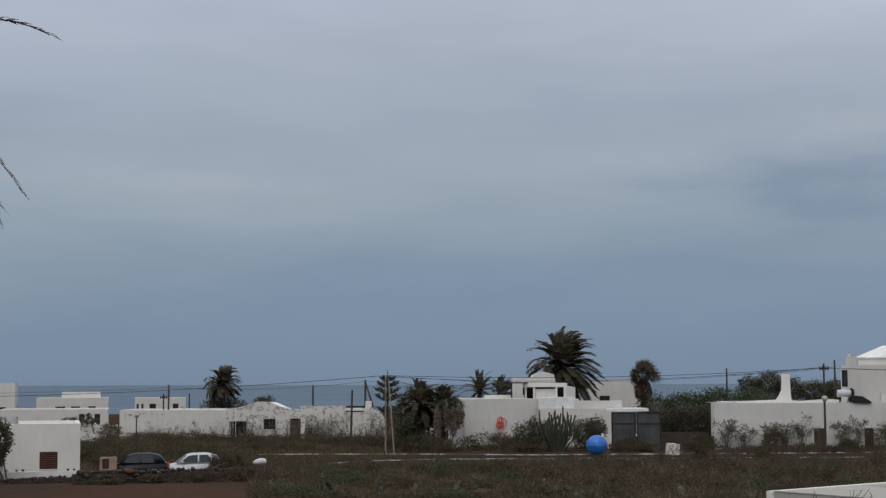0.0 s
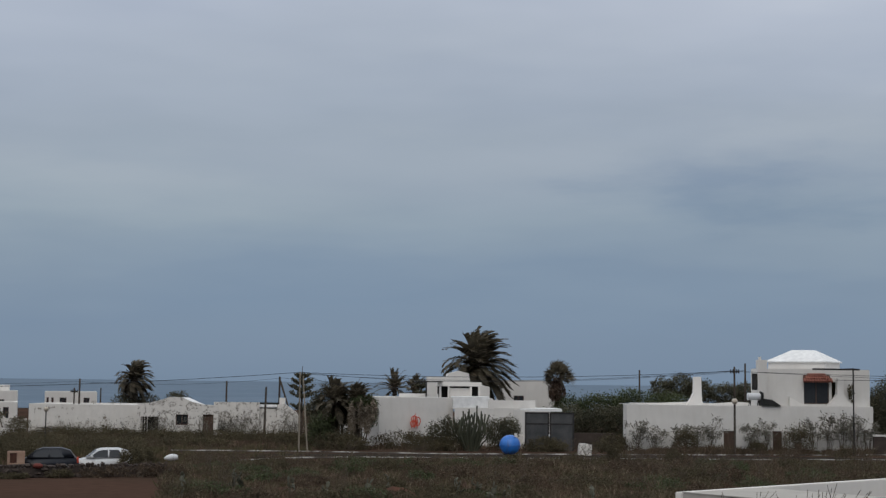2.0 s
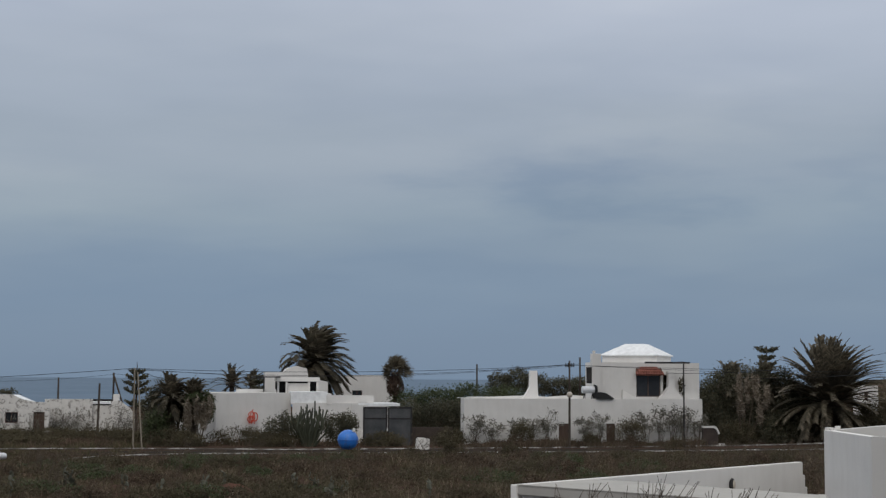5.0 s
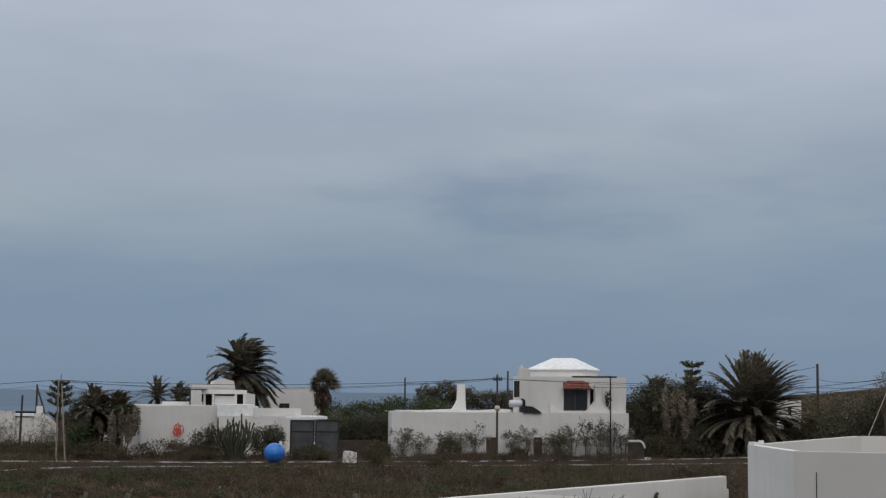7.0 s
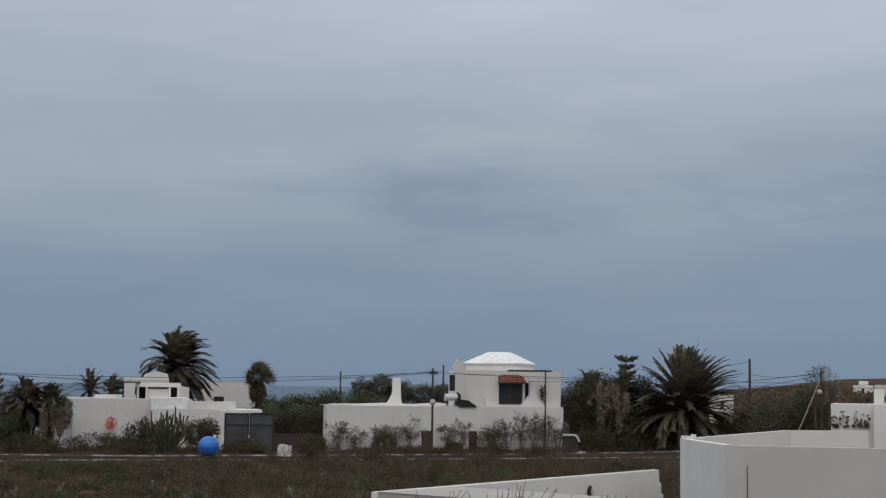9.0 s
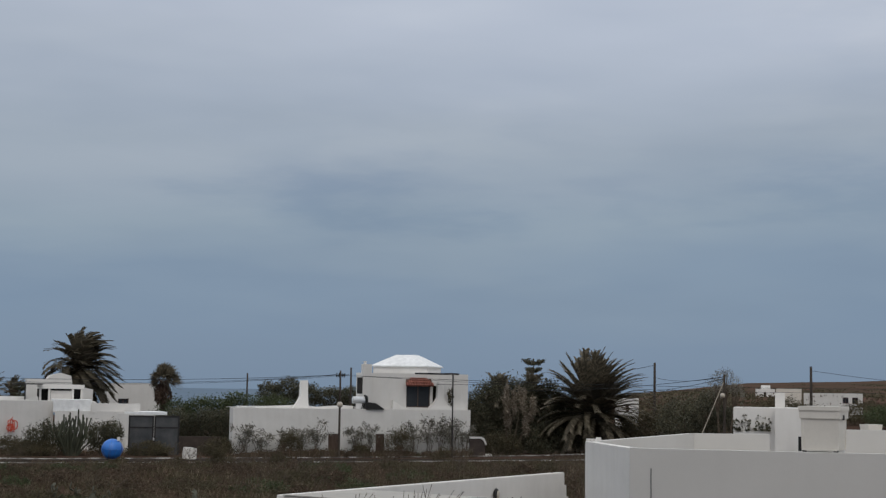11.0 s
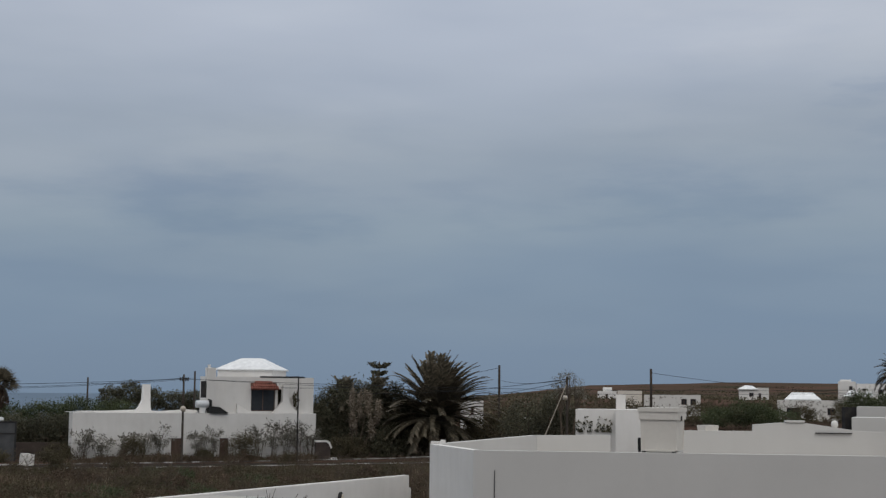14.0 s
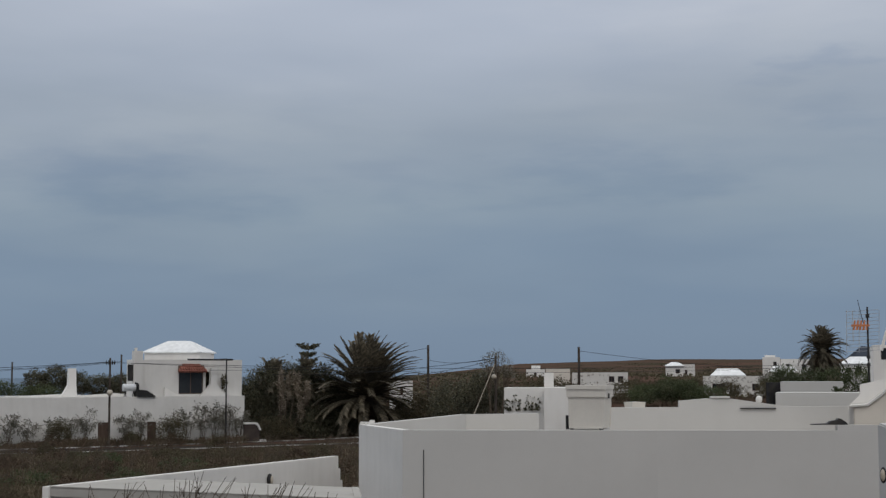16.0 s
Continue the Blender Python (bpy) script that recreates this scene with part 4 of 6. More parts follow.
def car(x, y, z, turn, paint, label):
    """A small hatchback: shaped body, glass, wheels, lamps and mirrors."""
    t = thing("parked_car", x, y, z, turn, label, "car", "parked cars")
    W = 0.80
    low = [(-1.85, 0.35), (-1.83, 0.62), (-1.70, 0.72), (-0.95, 0.88), (1.55, 0.93), (1.80, 0.85), (1.86, 0.5), (1.80, 0.3), (-1.75, 0.25)]
    bm = profile(low, -W, W)
    part("body", bm, paint, t, bevel=0.07, flat=False)
    cab = [(-0.98, 0.87), (-0.38, 1.33), (-0.10, 1.42), (0.85, 1.43), (1.35, 1.30), (1.62, 0.92)]
    bm = bmesh.new()
    a = [bm.verts.new((px, -W + 0.02 + (pz - 0.87) * 0.28, pz)) for px, pz in cab]
    b = [bm.verts.new((px, W - 0.02 - (pz - 0.87) * 0.28, pz)) for px, pz in cab]
    bm.faces.new(a)
    bm.faces.new(b[::-1])
    for i in range(len(cab)):
        j = (i + 1) % len(cab)
        bm.faces.new((a[j], a[i], b[i], b[j]))
    part("cabin", bm, paint, t, bevel=0.03, flat=False)
    for sg in (-1, 1):
        def pane(pts):
            bm = bmesh.new()
            prism(bm, [(px, sg * (W - 0.012 - (pz - 0.87) * 0.28), pz) for px, pz in pts], (0, sg * 0.012, 0))
            part("side_window", bm, GLASS, t)
        pane([(-0.78, 0.93), (-0.33, 1.28), (-0.08, 1.34), (0.22, 1.35), (0.22, 0.93)])
        pane([(0.30, 0.93), (0.30, 1.35), (0.82, 1.35), (1.05, 0.93)])
        part("wing_mirror", boxed(-0.72, -0.58, sg * 0.88 - 0.08, sg * 0.88 + 0.08, 0.92, 1.04), paint, t, bevel=0.02)
        for wx in (-1.2, 1.2):
            w = part("wheel", tubed([(wx, sg * 0.62, 0.29), (wx, sg * 0.81, 0.29)], 0.29, 0.29, 20), RUBBER, t)
            part("rim", tubed([(wx, sg * 0.80, 0.29), (wx, sg * 0.825, 0.29)], 0.18, 0.16, 14), STEEL, w)
        part("headlight", boxed(-1.84, -1.68, sg * 0.6 - 0.14, sg * 0.6 + 0.14, 0.58, 0.70), GLASS, t, bevel=0.02)
        part("tail_lamp", boxed(1.74, 1.85, sg * 0.66 - 0.08, sg * 0.66 + 0.08, 0.62, 0.88), RED, t, bevel=0.02)
    part("windscreen", prism(bmesh.new(), [(-0.945, -0.66, 0.915), (-0.945, 0.66, 0.915), (-0.42, 0.56, 1.315), (-0.42, -0.56, 1.315)], (-0.012, 0, 0.014)), GLASS, t)


car(-17.45, 83.6, ground_z(-17.45, 83.6) - 0.14, 10, CARBLUE, "dark blue small hatchback parked behind a stone wall")
car(-14.5, 85.2, ground_z(-14.5, 85.2) - 0.16, 12, CARWHITE, "white small hatchback parked behind a stone wall")
t = thing("utility_box", -19.13, 82.0, -0.05, 12, "pale masonry meter box with a brown door", "meter box")
part("casing", wall(0.92, 0, 0.72, 0.4, [(0.14, 0.5, 0.08, 0.62)]), BLOCK, t)
part("door", boxed(0.14, 0.5, 0.06, 0.1, 0.08, 0.62), WOOD, t)
t = thing("upturned_boat", -10.75, 86.0, 0.02, 20, "small white upturned dinghy lying in the scrub", "boat")
bm = ball(bmesh.new(), (0, 0, 0.18), 0.46, 0.24, 0.2, 16)
for v in bm.verts:                   # pointed bow, broad flat stern
    k = 1 - 0.75 * max(0.0, -v.co.x / 0.46) ** 1.5
    v.co.y *= k
    v.co.z = 0.02 + (v.co.z - 0.02) * (0.5 + 0.5 * k)
    v.co.x = min(v.co.x, 0.34)
part("hull", bm, CARWHITE, t, flat=False)
tagged(part("cement_bag", ball(bmesh.new(), (-15.15, 71.0, 0.55), 0.26, 0.2, 0.13, 10), SACK), "dark red sack on a stone wall", "sack")


# ---- neighbouring flat roofs close to the camera ----
def near_house():
    h = thing("near_house", 0, 0, 0, 0.065, "pale grey plastered flat-roofed house with a bare roof terrace", "house")
    A, B, C, D = (17.22, 35.89), (18.0, 40.54), (25.87, 49.02), (29.0, 48.74)
    E_, F = (23.1, 32.49), (28.6, 29.3)
    th = 0.28

    def run(name, p, q, z0, z1, mat=NEAR, t=th, inset=0.0):
        d = math.hypot(q[0] - p[0], q[1] - p[1])
        w = part(name, wall(d, z0, z1, t), mat, h, bevel=0.03)
        w.matrix_local = pose(p[0], p[1], 0, 0, 0, math.degrees(math.atan2(q[1] - p[1], q[0] - p[0])))
        return w

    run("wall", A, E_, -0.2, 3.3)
    # lighter plaster than the front: this side's brighter light is in its colour
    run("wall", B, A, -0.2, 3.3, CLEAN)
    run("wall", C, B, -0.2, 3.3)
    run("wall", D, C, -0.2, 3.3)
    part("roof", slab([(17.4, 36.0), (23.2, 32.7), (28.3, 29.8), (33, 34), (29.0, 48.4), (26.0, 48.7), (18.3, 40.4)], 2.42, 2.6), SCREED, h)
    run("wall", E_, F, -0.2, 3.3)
    # roof parapet with a stepped, gently humped coping
    back = pose(23.93, 37.51, 0, 0, 0, -30)
    pts = [(0, 2.6), (0, 3.79), (2.9, 3.80), (2.9, 3.99), (3.7, 4.06), (4.5, 4.05), (6.0, 3.84), (6.4, 3.82), (9.0, 3.84), (9.0, 2.6)]
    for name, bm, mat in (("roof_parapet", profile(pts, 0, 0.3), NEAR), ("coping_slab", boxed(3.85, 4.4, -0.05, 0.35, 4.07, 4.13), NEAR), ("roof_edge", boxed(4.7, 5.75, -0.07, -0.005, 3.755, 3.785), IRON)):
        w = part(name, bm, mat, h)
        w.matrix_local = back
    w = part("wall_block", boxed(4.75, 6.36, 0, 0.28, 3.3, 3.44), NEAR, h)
    w.matrix_local = pose(23.1, 32.49, 0, 0, 0, -30)
    # rain pipe down the front
    part("rain_pipe", tubed([(17.70, 35.585, 0), (17.70, 35.585, 2.78)], 0.012, 0.012, 6), SHEET, h)
    # upper walls further along
    part("upper_wall", slab([(33.3, 39.9), (35.6, 37.9), (37, 39.5), (34.7, 41.5)], 2.0, 4.15), NEAR, h, bevel=0.01)
    part("upper_wall", slab([(39.9, 47.5), (41.75, 45.85), (43, 47.3), (41.2, 48.9)], 2.0, 4.47), NEAR, h, bevel=0.01)
    # sloping stair wall behind the roof parapet, its ledge, and the white wall that climbs beside it
    foot = pose(28.0, 30.35, 0, 0, 0, -43)
    st = part("stair_wall", profile([(0, 2.6), (0, 3.90), (0.38, 3.93), (0.95, 4.38), (2.8, 5.85), (2.8, 2.6)], 0, 0.35), BEIGE, h, bevel=0.03)
    st.matrix_local = foot
    st = part("stair_edge", profile([(-0.08, 3.90), (-0.08, 3.95), (0.36, 3.98), (0.93, 4.43), (2.8, 5.91), (2.8, 5.85), (0.95, 4.375), (0.38, 3.93)], -0.06, 0.95), WORN, h)
    st.matrix_local = foot
    st = part("stair_parapet", profile([(-0.15, 2.6), (-0.15, 3.90), (0.17, 4.22), (0.17, 4.50), (0.67, 4.60), (0.80, 4.66), (0.80, 4.92), (2.8, 4.95), (2.8, 2.6)], 0.96, 1.2), CLEAN, h, bevel=0.02)
    st.matrix_local = foot
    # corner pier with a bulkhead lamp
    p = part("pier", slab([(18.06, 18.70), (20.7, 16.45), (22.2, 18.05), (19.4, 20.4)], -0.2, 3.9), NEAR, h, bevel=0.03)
    lam = part("bulkhead_lamp", ball(bmesh.new(), (17.98, 18.80, 3.10), 0.06, 0.05, 0.14, 12), IRON, h)
    part("lamp_glass", ball(bmesh.new(), (17.945, 18.775, 3.10), 0.045, 0.04, 0.10, 10), OPAL, lam)


near_house()
for k, (x, y, w, hh) in enumerate(((18.12, 40.62, 0.16, 0.08), (18.36, 40.88, 0.24, 0.06), (18.68, 41.22, 0.12, 0.10))):
    s = part("roof_brick", boxed(-w / 2, w / 2, -0.08, 0.08, 0, hh), CLEAN, bevel=0.01)
    s.matrix_world = pose(x, y, 3.3, 0, 0, 47 + 9 * k)
    tagged(s, "loose white brick lying on a parapet corner", "brick", "loose bricks")


def roof_chest():
    t = thing("roof_chest", 21.33, 34.16, 2.9, -45, "large white plastic roof tank with a heavy lid", "tank")
    W, D = 0.97, 0.95
    tub = part("tub", box(bmesh.new(), 0.03, W - 0.03, 0.03, D - 0.03, 0.44, 1.27, taper=-0.045), PLASTIC, t, bevel=0.035)
    for x in (0.0, W - 0.05):            # moulded corner ribs and a foot rail
        part("corner_rib", box(bmesh.new(), x, x + 0.05, 0.0, 0.05, 0.46, 1.27, taper=-0.012), PLASTIC, tub, bevel=0.01)
    part("corner_rib", box(bmesh.new(), W - 0.05, W, D - 0.05, D, 0.46, 1.27, taper=-0.012), PLASTIC, tub, bevel=0.01)
    part("foot_rail", boxed(0.04, W - 0.04, -0.02, 0.05, 0.42, 0.47), PLASTIC, tub, bevel=0.012)
    part("lid", boxed(-0.05, W + 0.05, -0.05, D + 0.05, 1.27, 1.48), PLASTIC, t, bevel=0.03)
    part("lid_top", boxed(-0.075, W + 0.075, -0.075, D + 0.075, 1.48, 1.59), PLASTIC, t, bevel=0.04)
    part("latch", boxed(W + 0.04, W + 0.075, 0.30, 0.42, 1.24, 1.37), IRON, t)
    for x in (0.03, W - 0.13):
        part("foot", boxed(x, x + 0.1, -0.03, 0.06, 0.395, 0.43), RUBBER, t)
    part("plinth", boxed(0.06, W - 0.02, 0.12, D - 0.02, -0.3, 0.42), NEAR, t)
    part("inlet_pipe", tubed([(-0.07, 0.12, 0.40), (-0.07, 0.12, 0.78)], 0.045, 0.045, 8), RUBBER, t)


roof_chest()


def porch():
    h = thing("porch", 0, 0, 0, 0, "low white porch roof with a walled yard behind it", "porch")
    top = [(7.63, 34.99), (10.16, 31.65), (12.66, 28.37), (13.89, 31.37), (11.16, 35.44), (10.0, 36.8)]
    part("porch_roof", slab(top, 1.95, 2.2), PORCHTOP, h, bevel=0.03)
    for p, q in ((top[0], top[2]), (top[2], top[3])):      # raised whitewashed lip along the open edges
        a = math.atan2(q[1] - p[1], q[0] - p[0])
        lip = part("roof_lip", boxed(0, math.hypot(q[0] - p[0], q[1] - p[1]), 0.0, 0.16, 2.19, 2.215), PORCHTOP, h, bevel=0.01)
        lip.matrix_local = pose(p[0], p[1], 0, 0, 0, math.degrees(a))
    part("front_wall", slab([(7.75, 34.95), (10.26, 31.68), (12.62, 28.55), (12.8, 28.9), (10.4, 31.9), (7.95, 35.1)], -0.2, 1.95), NEAR, h)
    L = math.hypot(18.66 - 7.63, 43.76 - 34.99)
    # yard wall coloured lighter than the porch front, to look more strongly lit
    w = part("yard_wall", profile([(0, -0.2), (0, 2.2), (L, 2.2), (L, 1.80), (L + 0.14, 1.80), (L + 0.14, 1.42), (L + 0.28, 1.42), (L + 0.28, -0.2)], 0, 0.22), CLEAN, h, bevel=0.02)
    w.matrix_local = pose(7.63, 34.99, 0, 0, 0, math.degrees(math.atan2(43.76 - 34.99, 18.66 - 7.63)))
    d = Vector((18.66 - 7.63, 43.76 - 34.99, 0)).normalized()
    n = Vector((d.y, -d.x, 0))
    c = Vector((15.28, 41.07, 1.72)) + n * 0.06
    bm = ball(bmesh.new(), (0, 0, 0), 0.13, 0.07, 0.19, 16)
    lamp = part("bulkhead_lamp", bm, IRON, h, flat=False)
    lamp.matrix_local = Matrix.Translation(c) @ pose(0, 0, 0, 0, 0, math.degrees(math.atan2(d.y, d.x)))
    part("lamp_glass", ball(bmesh.new(), (0.015, -0.045, 0), 0.085, 0.05, 0.13, 12), OPAL, lamp, flat=False)
    part("yard_floor", slab([(8.5, 35.6), (13.9, 31.6), (19, 40), (18.6, 43.5)], -0.2, 0.05), ASPHALT, h)


porch()


def creeper_house():
    h = thing("white_house", 29.62, 52.2, 0, -32, "small white roof house with a chimney and a creeper", "house", "village houses")
    shell(h, "wall", 1.62, 3.0, 0, 4.24, (), 0.1, CLEAN)
    part("wall", boxed(1.62, 2.9, -0.9, 2.6, 0, 4.25), CLEAN, h)
    part("chimney", boxed(1.62, 2.0, 0.3, 0.7, 4.1, 4.85), CLEAN, h, bevel=0.04)
    pts = np.array([(RNG.uniform(0, 1.45), -0.06, 3.35 + 0.55 * RNG.uniform(0, 1) ** 2 * (1.2 - k / 400)) for k in range(150)])
    v, f = leaves(pts, 0.07)
    raw("creeper", v, f, DEEP, h, "dark climbing creeper")


creeper_house()
for x, y, z, w, hh, mat, lab in ((28.2, 41.4, 3.46, 0.44, 0.4, PLASTIC, "white plastic trough on a roof"),):
    bm = boxed(x, x + w, y - 0.4, y, z - 0.02, z + hh, taper=-0.05)
    tagged(part("trough", bm, mat, bevel=0.02), lab, "trough")
    tagged(part("trough_ledge", boxed(x - 0.4, x + w + 0.4, y - 0.6, y + 0.2, 2.595, z - 0.02), NEAR), "low plastered roof ledge", "ledge", kind="structure")
t = thing("roof_finial", 30.42, 37.2, 3.4, 0, "small white rounded roof finial", "finial")
bm = tubed([(0, 0, -0.8), (0, 0, 0.35), (0, 0, 0.45)], 0.22, 0.12, 10)
part("foot", bm, CLEAN, t)
part("knob", ball(bmesh.new(), (0, 0, 0.58), 0.11, 0.11, 0.13, 12), CLEAN, t, flat=False)
tagged(part("dark_screen", boxed(40.6, 41.5, 49.0, 49.2, 2.9, 4.43), IRON), "dark windbreak screen between roofs", "screen")


def tower():
    h = thing("white_tower", 31.0, 32.7, 0, -42, "white upper storey with a dark window, at the roof's edge", "house", "village houses")
    shell(h, "wall", 4.0, 4.0, 0, 5.63, [(0.22, 2.4, 5.2, 5.54)], 0.05, CLEAN)
    window(h, 0.22, 2.4, 5.2, 5.54, 0.1, IRON, 1)


tower()


def aerial():
    t = thing("television_aerial", 30.16, 32.0, 3.9, -40, "rooftop television aerial with reflector grids on a dark mast", "aerial")
    part("mast", tubed([(0, 0, -1.2), (0, 0, 2.80)], 0.03, 0.025, 8), IRON, t)
    g = part("reflector", boxed(-0.42, -0.40, -0.02, 0.02, 1.8, 2.7), CHROME, t)
    for k in range(12):
        z = 1.52 + k * 0.105
        part("grid_rod", tubed([(-0.60, 0.05, z), (-0.1, 0.12, z + 0.02), (0.30, -0.02, z + 0.05)], 0.009, 0.009, 4), CHROME, g)
    for x in (-0.60, -0.25, 0.30):
        part("grid_upright", tubed([(x, 0.06, 1.5), (x + 0.03, 0.06, 2.72)], 0.011, 0.011, 4), CHROME, g)
    part("boom", boxed(-0.45, 0.05, -0.03, 0.03, 2.24, 2.30), ORANGE, t)
    for k in range(5):
        part("director", prism(bmesh.new(), [(-0.42 + k * 0.09, -0.02, 2.14), (-0.36 + k * 0.09, -0.02, 2.14), (-0.33 + k * 0.09, -0.02, 2.42), (-0.37 + k * 0.09, -0.02, 2.42)], (0, 0.04, 0)), ORANGE, t)
    part("whip", tubed([(-0.12, 0, 2.35), (-0.26, 0, 3.0)], 0.012, 0.008, 5), IRON, t)
    part("dish_edge", tubed([(0.36, 0, 1.55), (0.50, 0, 2.05), (0.54, 0, 2.2)], 0.05, 0.03, 6), CLEAN, t)
    for z in (1.1, 1.32, 2.5):
        part("clamp", boxed(-0.05, 0.05, -0.05, 0.05, z, z + 0.09), IRON, t)


aerial()
t = thing("tarpaulin", 26.75, 30.55, 3.44, -30, "dark tarpaulin heap on a roof edge", "tarpaulin")
part("sheet", profile([(0, 0), (0, 0.02), (0.38, 0.035), (0.46, 0.10), (0.60, 0.13), (0.64, 0.18), (0.70, 0.17), (0.84, 0.06), (0.86, 0)], 0, 0.25), IRON, t)
t.scale = (1.1, 1.0, 0.95)

# ---- inland houses below the ridge ----
INLAND = [
    (116.4, 198.4, 3.6, -31, 2.9, 4, 1.9, [(1.2, 1.6, 0.5, 1.4)], CLEAN, "small white house on the rise", (0.8, 1.4, 0.6)),
    (82.8, 136.9, 3.6, -31, 2.6, 4, 1.75, [], BEIGE, "old pale stone outbuilding", None),
    (79.9, 127.0, 3.6, -33, 5.6, 4, 1.35, [(3.7, 4.25, 0.35, 0.95), (4.6, 5.15, 0.35, 0.95)], WORN, "low white farm building with dark openings", None),
    (140.2, 194.8, 4.2, -36, 2.9, 4, 1.8, [(1.6, 2.3, 0.7, 1.3)], CLEAN, "small white house below the ridge", (2.6, 0.3, 0.1)),
    (142.45, 193.0, 4.2, -36, 1.8, 4, 2.1, [(0.2, 0.6, 0.4, 1.2)], FAR, "white annexe below the ridge", None),
    (90.6, 119.5, 2.6, -37, 7.3, 5, 1.95, [(0.9, 2.2, 0.3, 1.2), (4.8, 5.5, 0.5, 1.2)], OLD, "long weathered white farmhouse", None),
    (146.0, 177.8, 4.8, -40, 2.6, 4, 2.5, [(1.6, 2.1, 1.2, 1.8)], CLEAN, "white house with a roof tank", (0.3, 1.6, 0.3)),
    (141.6, 168.4, 4.8, -41, 4.4, 4, 2.1, [(0.8, 1.3, 0.8, 1.4), (3.0, 3.6, 0.6, 1.3)], CLEAN, "white house beside a palm", None),
    (106.3, 117.0, 4.6, -43, 4.2, 4, 1.15, [(0.5, 1.0, 0.3, 0.8), (1.5, 2.1, 0.3, 0.9)], CLEAN, "small white house behind a palm", None),
    (59.4, 126.8, 2.4, -26, 2.2, 3, 1.75, [(1.0, 1.3, 0.5, 1.2)], FAR, "small white house behind a spreading palm", None),
]
for x, y, z, turn, L, D, H, holes, mat, lab, up in INLAND:
    base = min(z, ground_z(x, y) + 0.1)
    lift = z - base
    plain_house(x, y, base, turn, L, D, H + lift, [(a, b, c + lift, d + lift) for a, b, c, d in holes], mat, lab, up)
roof_thing = thing("pitched_roof", 140.1, 194.7, 6.0, -36, "low white hipped roof of a small house", "roof")
part("roof_sheet", prism(bmesh.new(), [(-0.15, -0.15, 0), (3.05, -0.15, 0), (2.0, 2.0, 0.62), (1.0, 2.0, 0.62)], (0, 0, 0.08)), ROOF, roof_thing)
roof_thing = thing("pitched_roof", 106.3, 116.95, 5.75, -43, "low white hipped roof of a house by a palm", "roof")
part("roof_sheet", prism(bmesh.new(), [(-0.15, -0.15, 0), (4.35, -0.15, 0), (4.0, 2.0, 0.72), (0.9, 2.0, 0.72)], (0, 0, 0.08)), ROOF, roof_thing)
roof_thing = thing("pitched_roof", 142.9, 167.2, 5.4, -41, "bright low white roof before taller houses", "roof")
part("roof_sheet", prism(bmesh.new(), [(-3.6, -1.2, -0.4), (0.6, -1.2, -0.4), (0.2, 0.6, 0.5), (-2.6, 0.6, 0.5)], (0, 0, 0.1)), ROOF, roof_thing)
part_roof = thing("pitched_roof", 91.3, 119.4, 4.5, -37, "bright white pitched roof of the farmhouse", "roof")
part("roof_sheet", prism(bmesh.new(), [(0.1, -0.3, 0.05), (3.6, -0.3, 0.05), (2.9, 2.4, 0.72), (0.8, 2.4, 0.72)], (0, 0, 0.1)), ROOF, part_roof)
hill = bmesh.new()
prev = None
pts = []
for i in range(41):
    a = radians(40.5 + i * 1.2)
    hgt = 62 * smooth((i - 0.6) / 1.6) * (0.9 + 0.3 * noise.noise((i * 0.35, 0, 0))) - 4
    pts.append((2900 * math.sin(a), 2900 * math.cos(a), hgt))
front = [hill.verts.new((x * 0.93, y * 0.93, -30)) for x, y, z in pts]
crest = [hill.verts.new(p) for p in pts]
rear = [hill.verts.new((x * 1.08, y * 1.08, -30)) for x, y, z in pts]
for i in range(40):
    hill.faces.new((front[i], front[i + 1], crest[i + 1], crest[i]))
    hill.faces.new((crest[i], crest[i + 1], rear[i + 1], rear[i]))
tagged(part("backdrop", hill, HILL), "far blue-grey hills", "hill", kind="structure")


# ---- poles and cables ----
pole(-3.96, 97.9, 0, 5.24, 0.06, "pale wooden telephone pole with a leaning stay", arm=False, mat=PALEWOOD, group="utility poles")
tagged(part("pole_stay", tubed([(-3.75, 97.6, 4.95), (-3.36, 96.95, 0.0)], 0.042, 0.05, 8), PALEWOOD), "pale timber prop leaning against a telephone pole", "prop")
pole(-24.8, 132.7, 0, 4.56, 0.10, "thin dark utility pole behind a white house", arm=False, group="utility poles")
pole(-25.25, 132.7, 0, 3.75, 0.09, "short dark utility pole with a crossarm", group="utility poles")
pole(-37.4, 216.8, 0, 3.1, 0.12, "distant dark utility pole", arm=False, group="utility poles")
pole(-11.74, 131.5, 0, 4.5, 0.10, "dark utility pole behind a low white house", arm=False, group="utility poles")
pole(-7.5, 117.8, 0, 4.1, 0.10, "dark leaning utility pole in front of a stained wall", arm=False, lean=(0.1, 0), group="utility poles")
pole(-7.52, 139.8, 0, 4.95, 0.11, "dark utility pole with a diagonal strut", arm=False, group="utility poles")
tagged(part("pole_strut", tubed([(-7.5, 139.75, 4.7), (-6.5, 139.6, 1.6)], 0.09, 0.09, 6), POLEWOOD), "dark diagonal pole strut", "strut")
pole(24.97, 97.4, 0, 5.9, 0.085, "wooden utility pole with insulators at the lane", group="utility poles")
pole(31.92, 120.9, 0.0, 6.45, 0.10, "dark utility pole behind the hipped-roof house", arm=False, group="utility poles")
pole(26.25, 137.5, 0, 5.95, 0.10, "dark utility pole above a green hedge", arm=False, group="utility poles")
pole(51.5, 102.8, 1.2, 5.85, 0.12, "dark utility pole beside a spreading palm", arm=False, group="utility poles")
pole(36.64, 65.45, 0, 5.72, 0.075, "wooden lamp pole with a long stay", arm=False, group="utility poles")
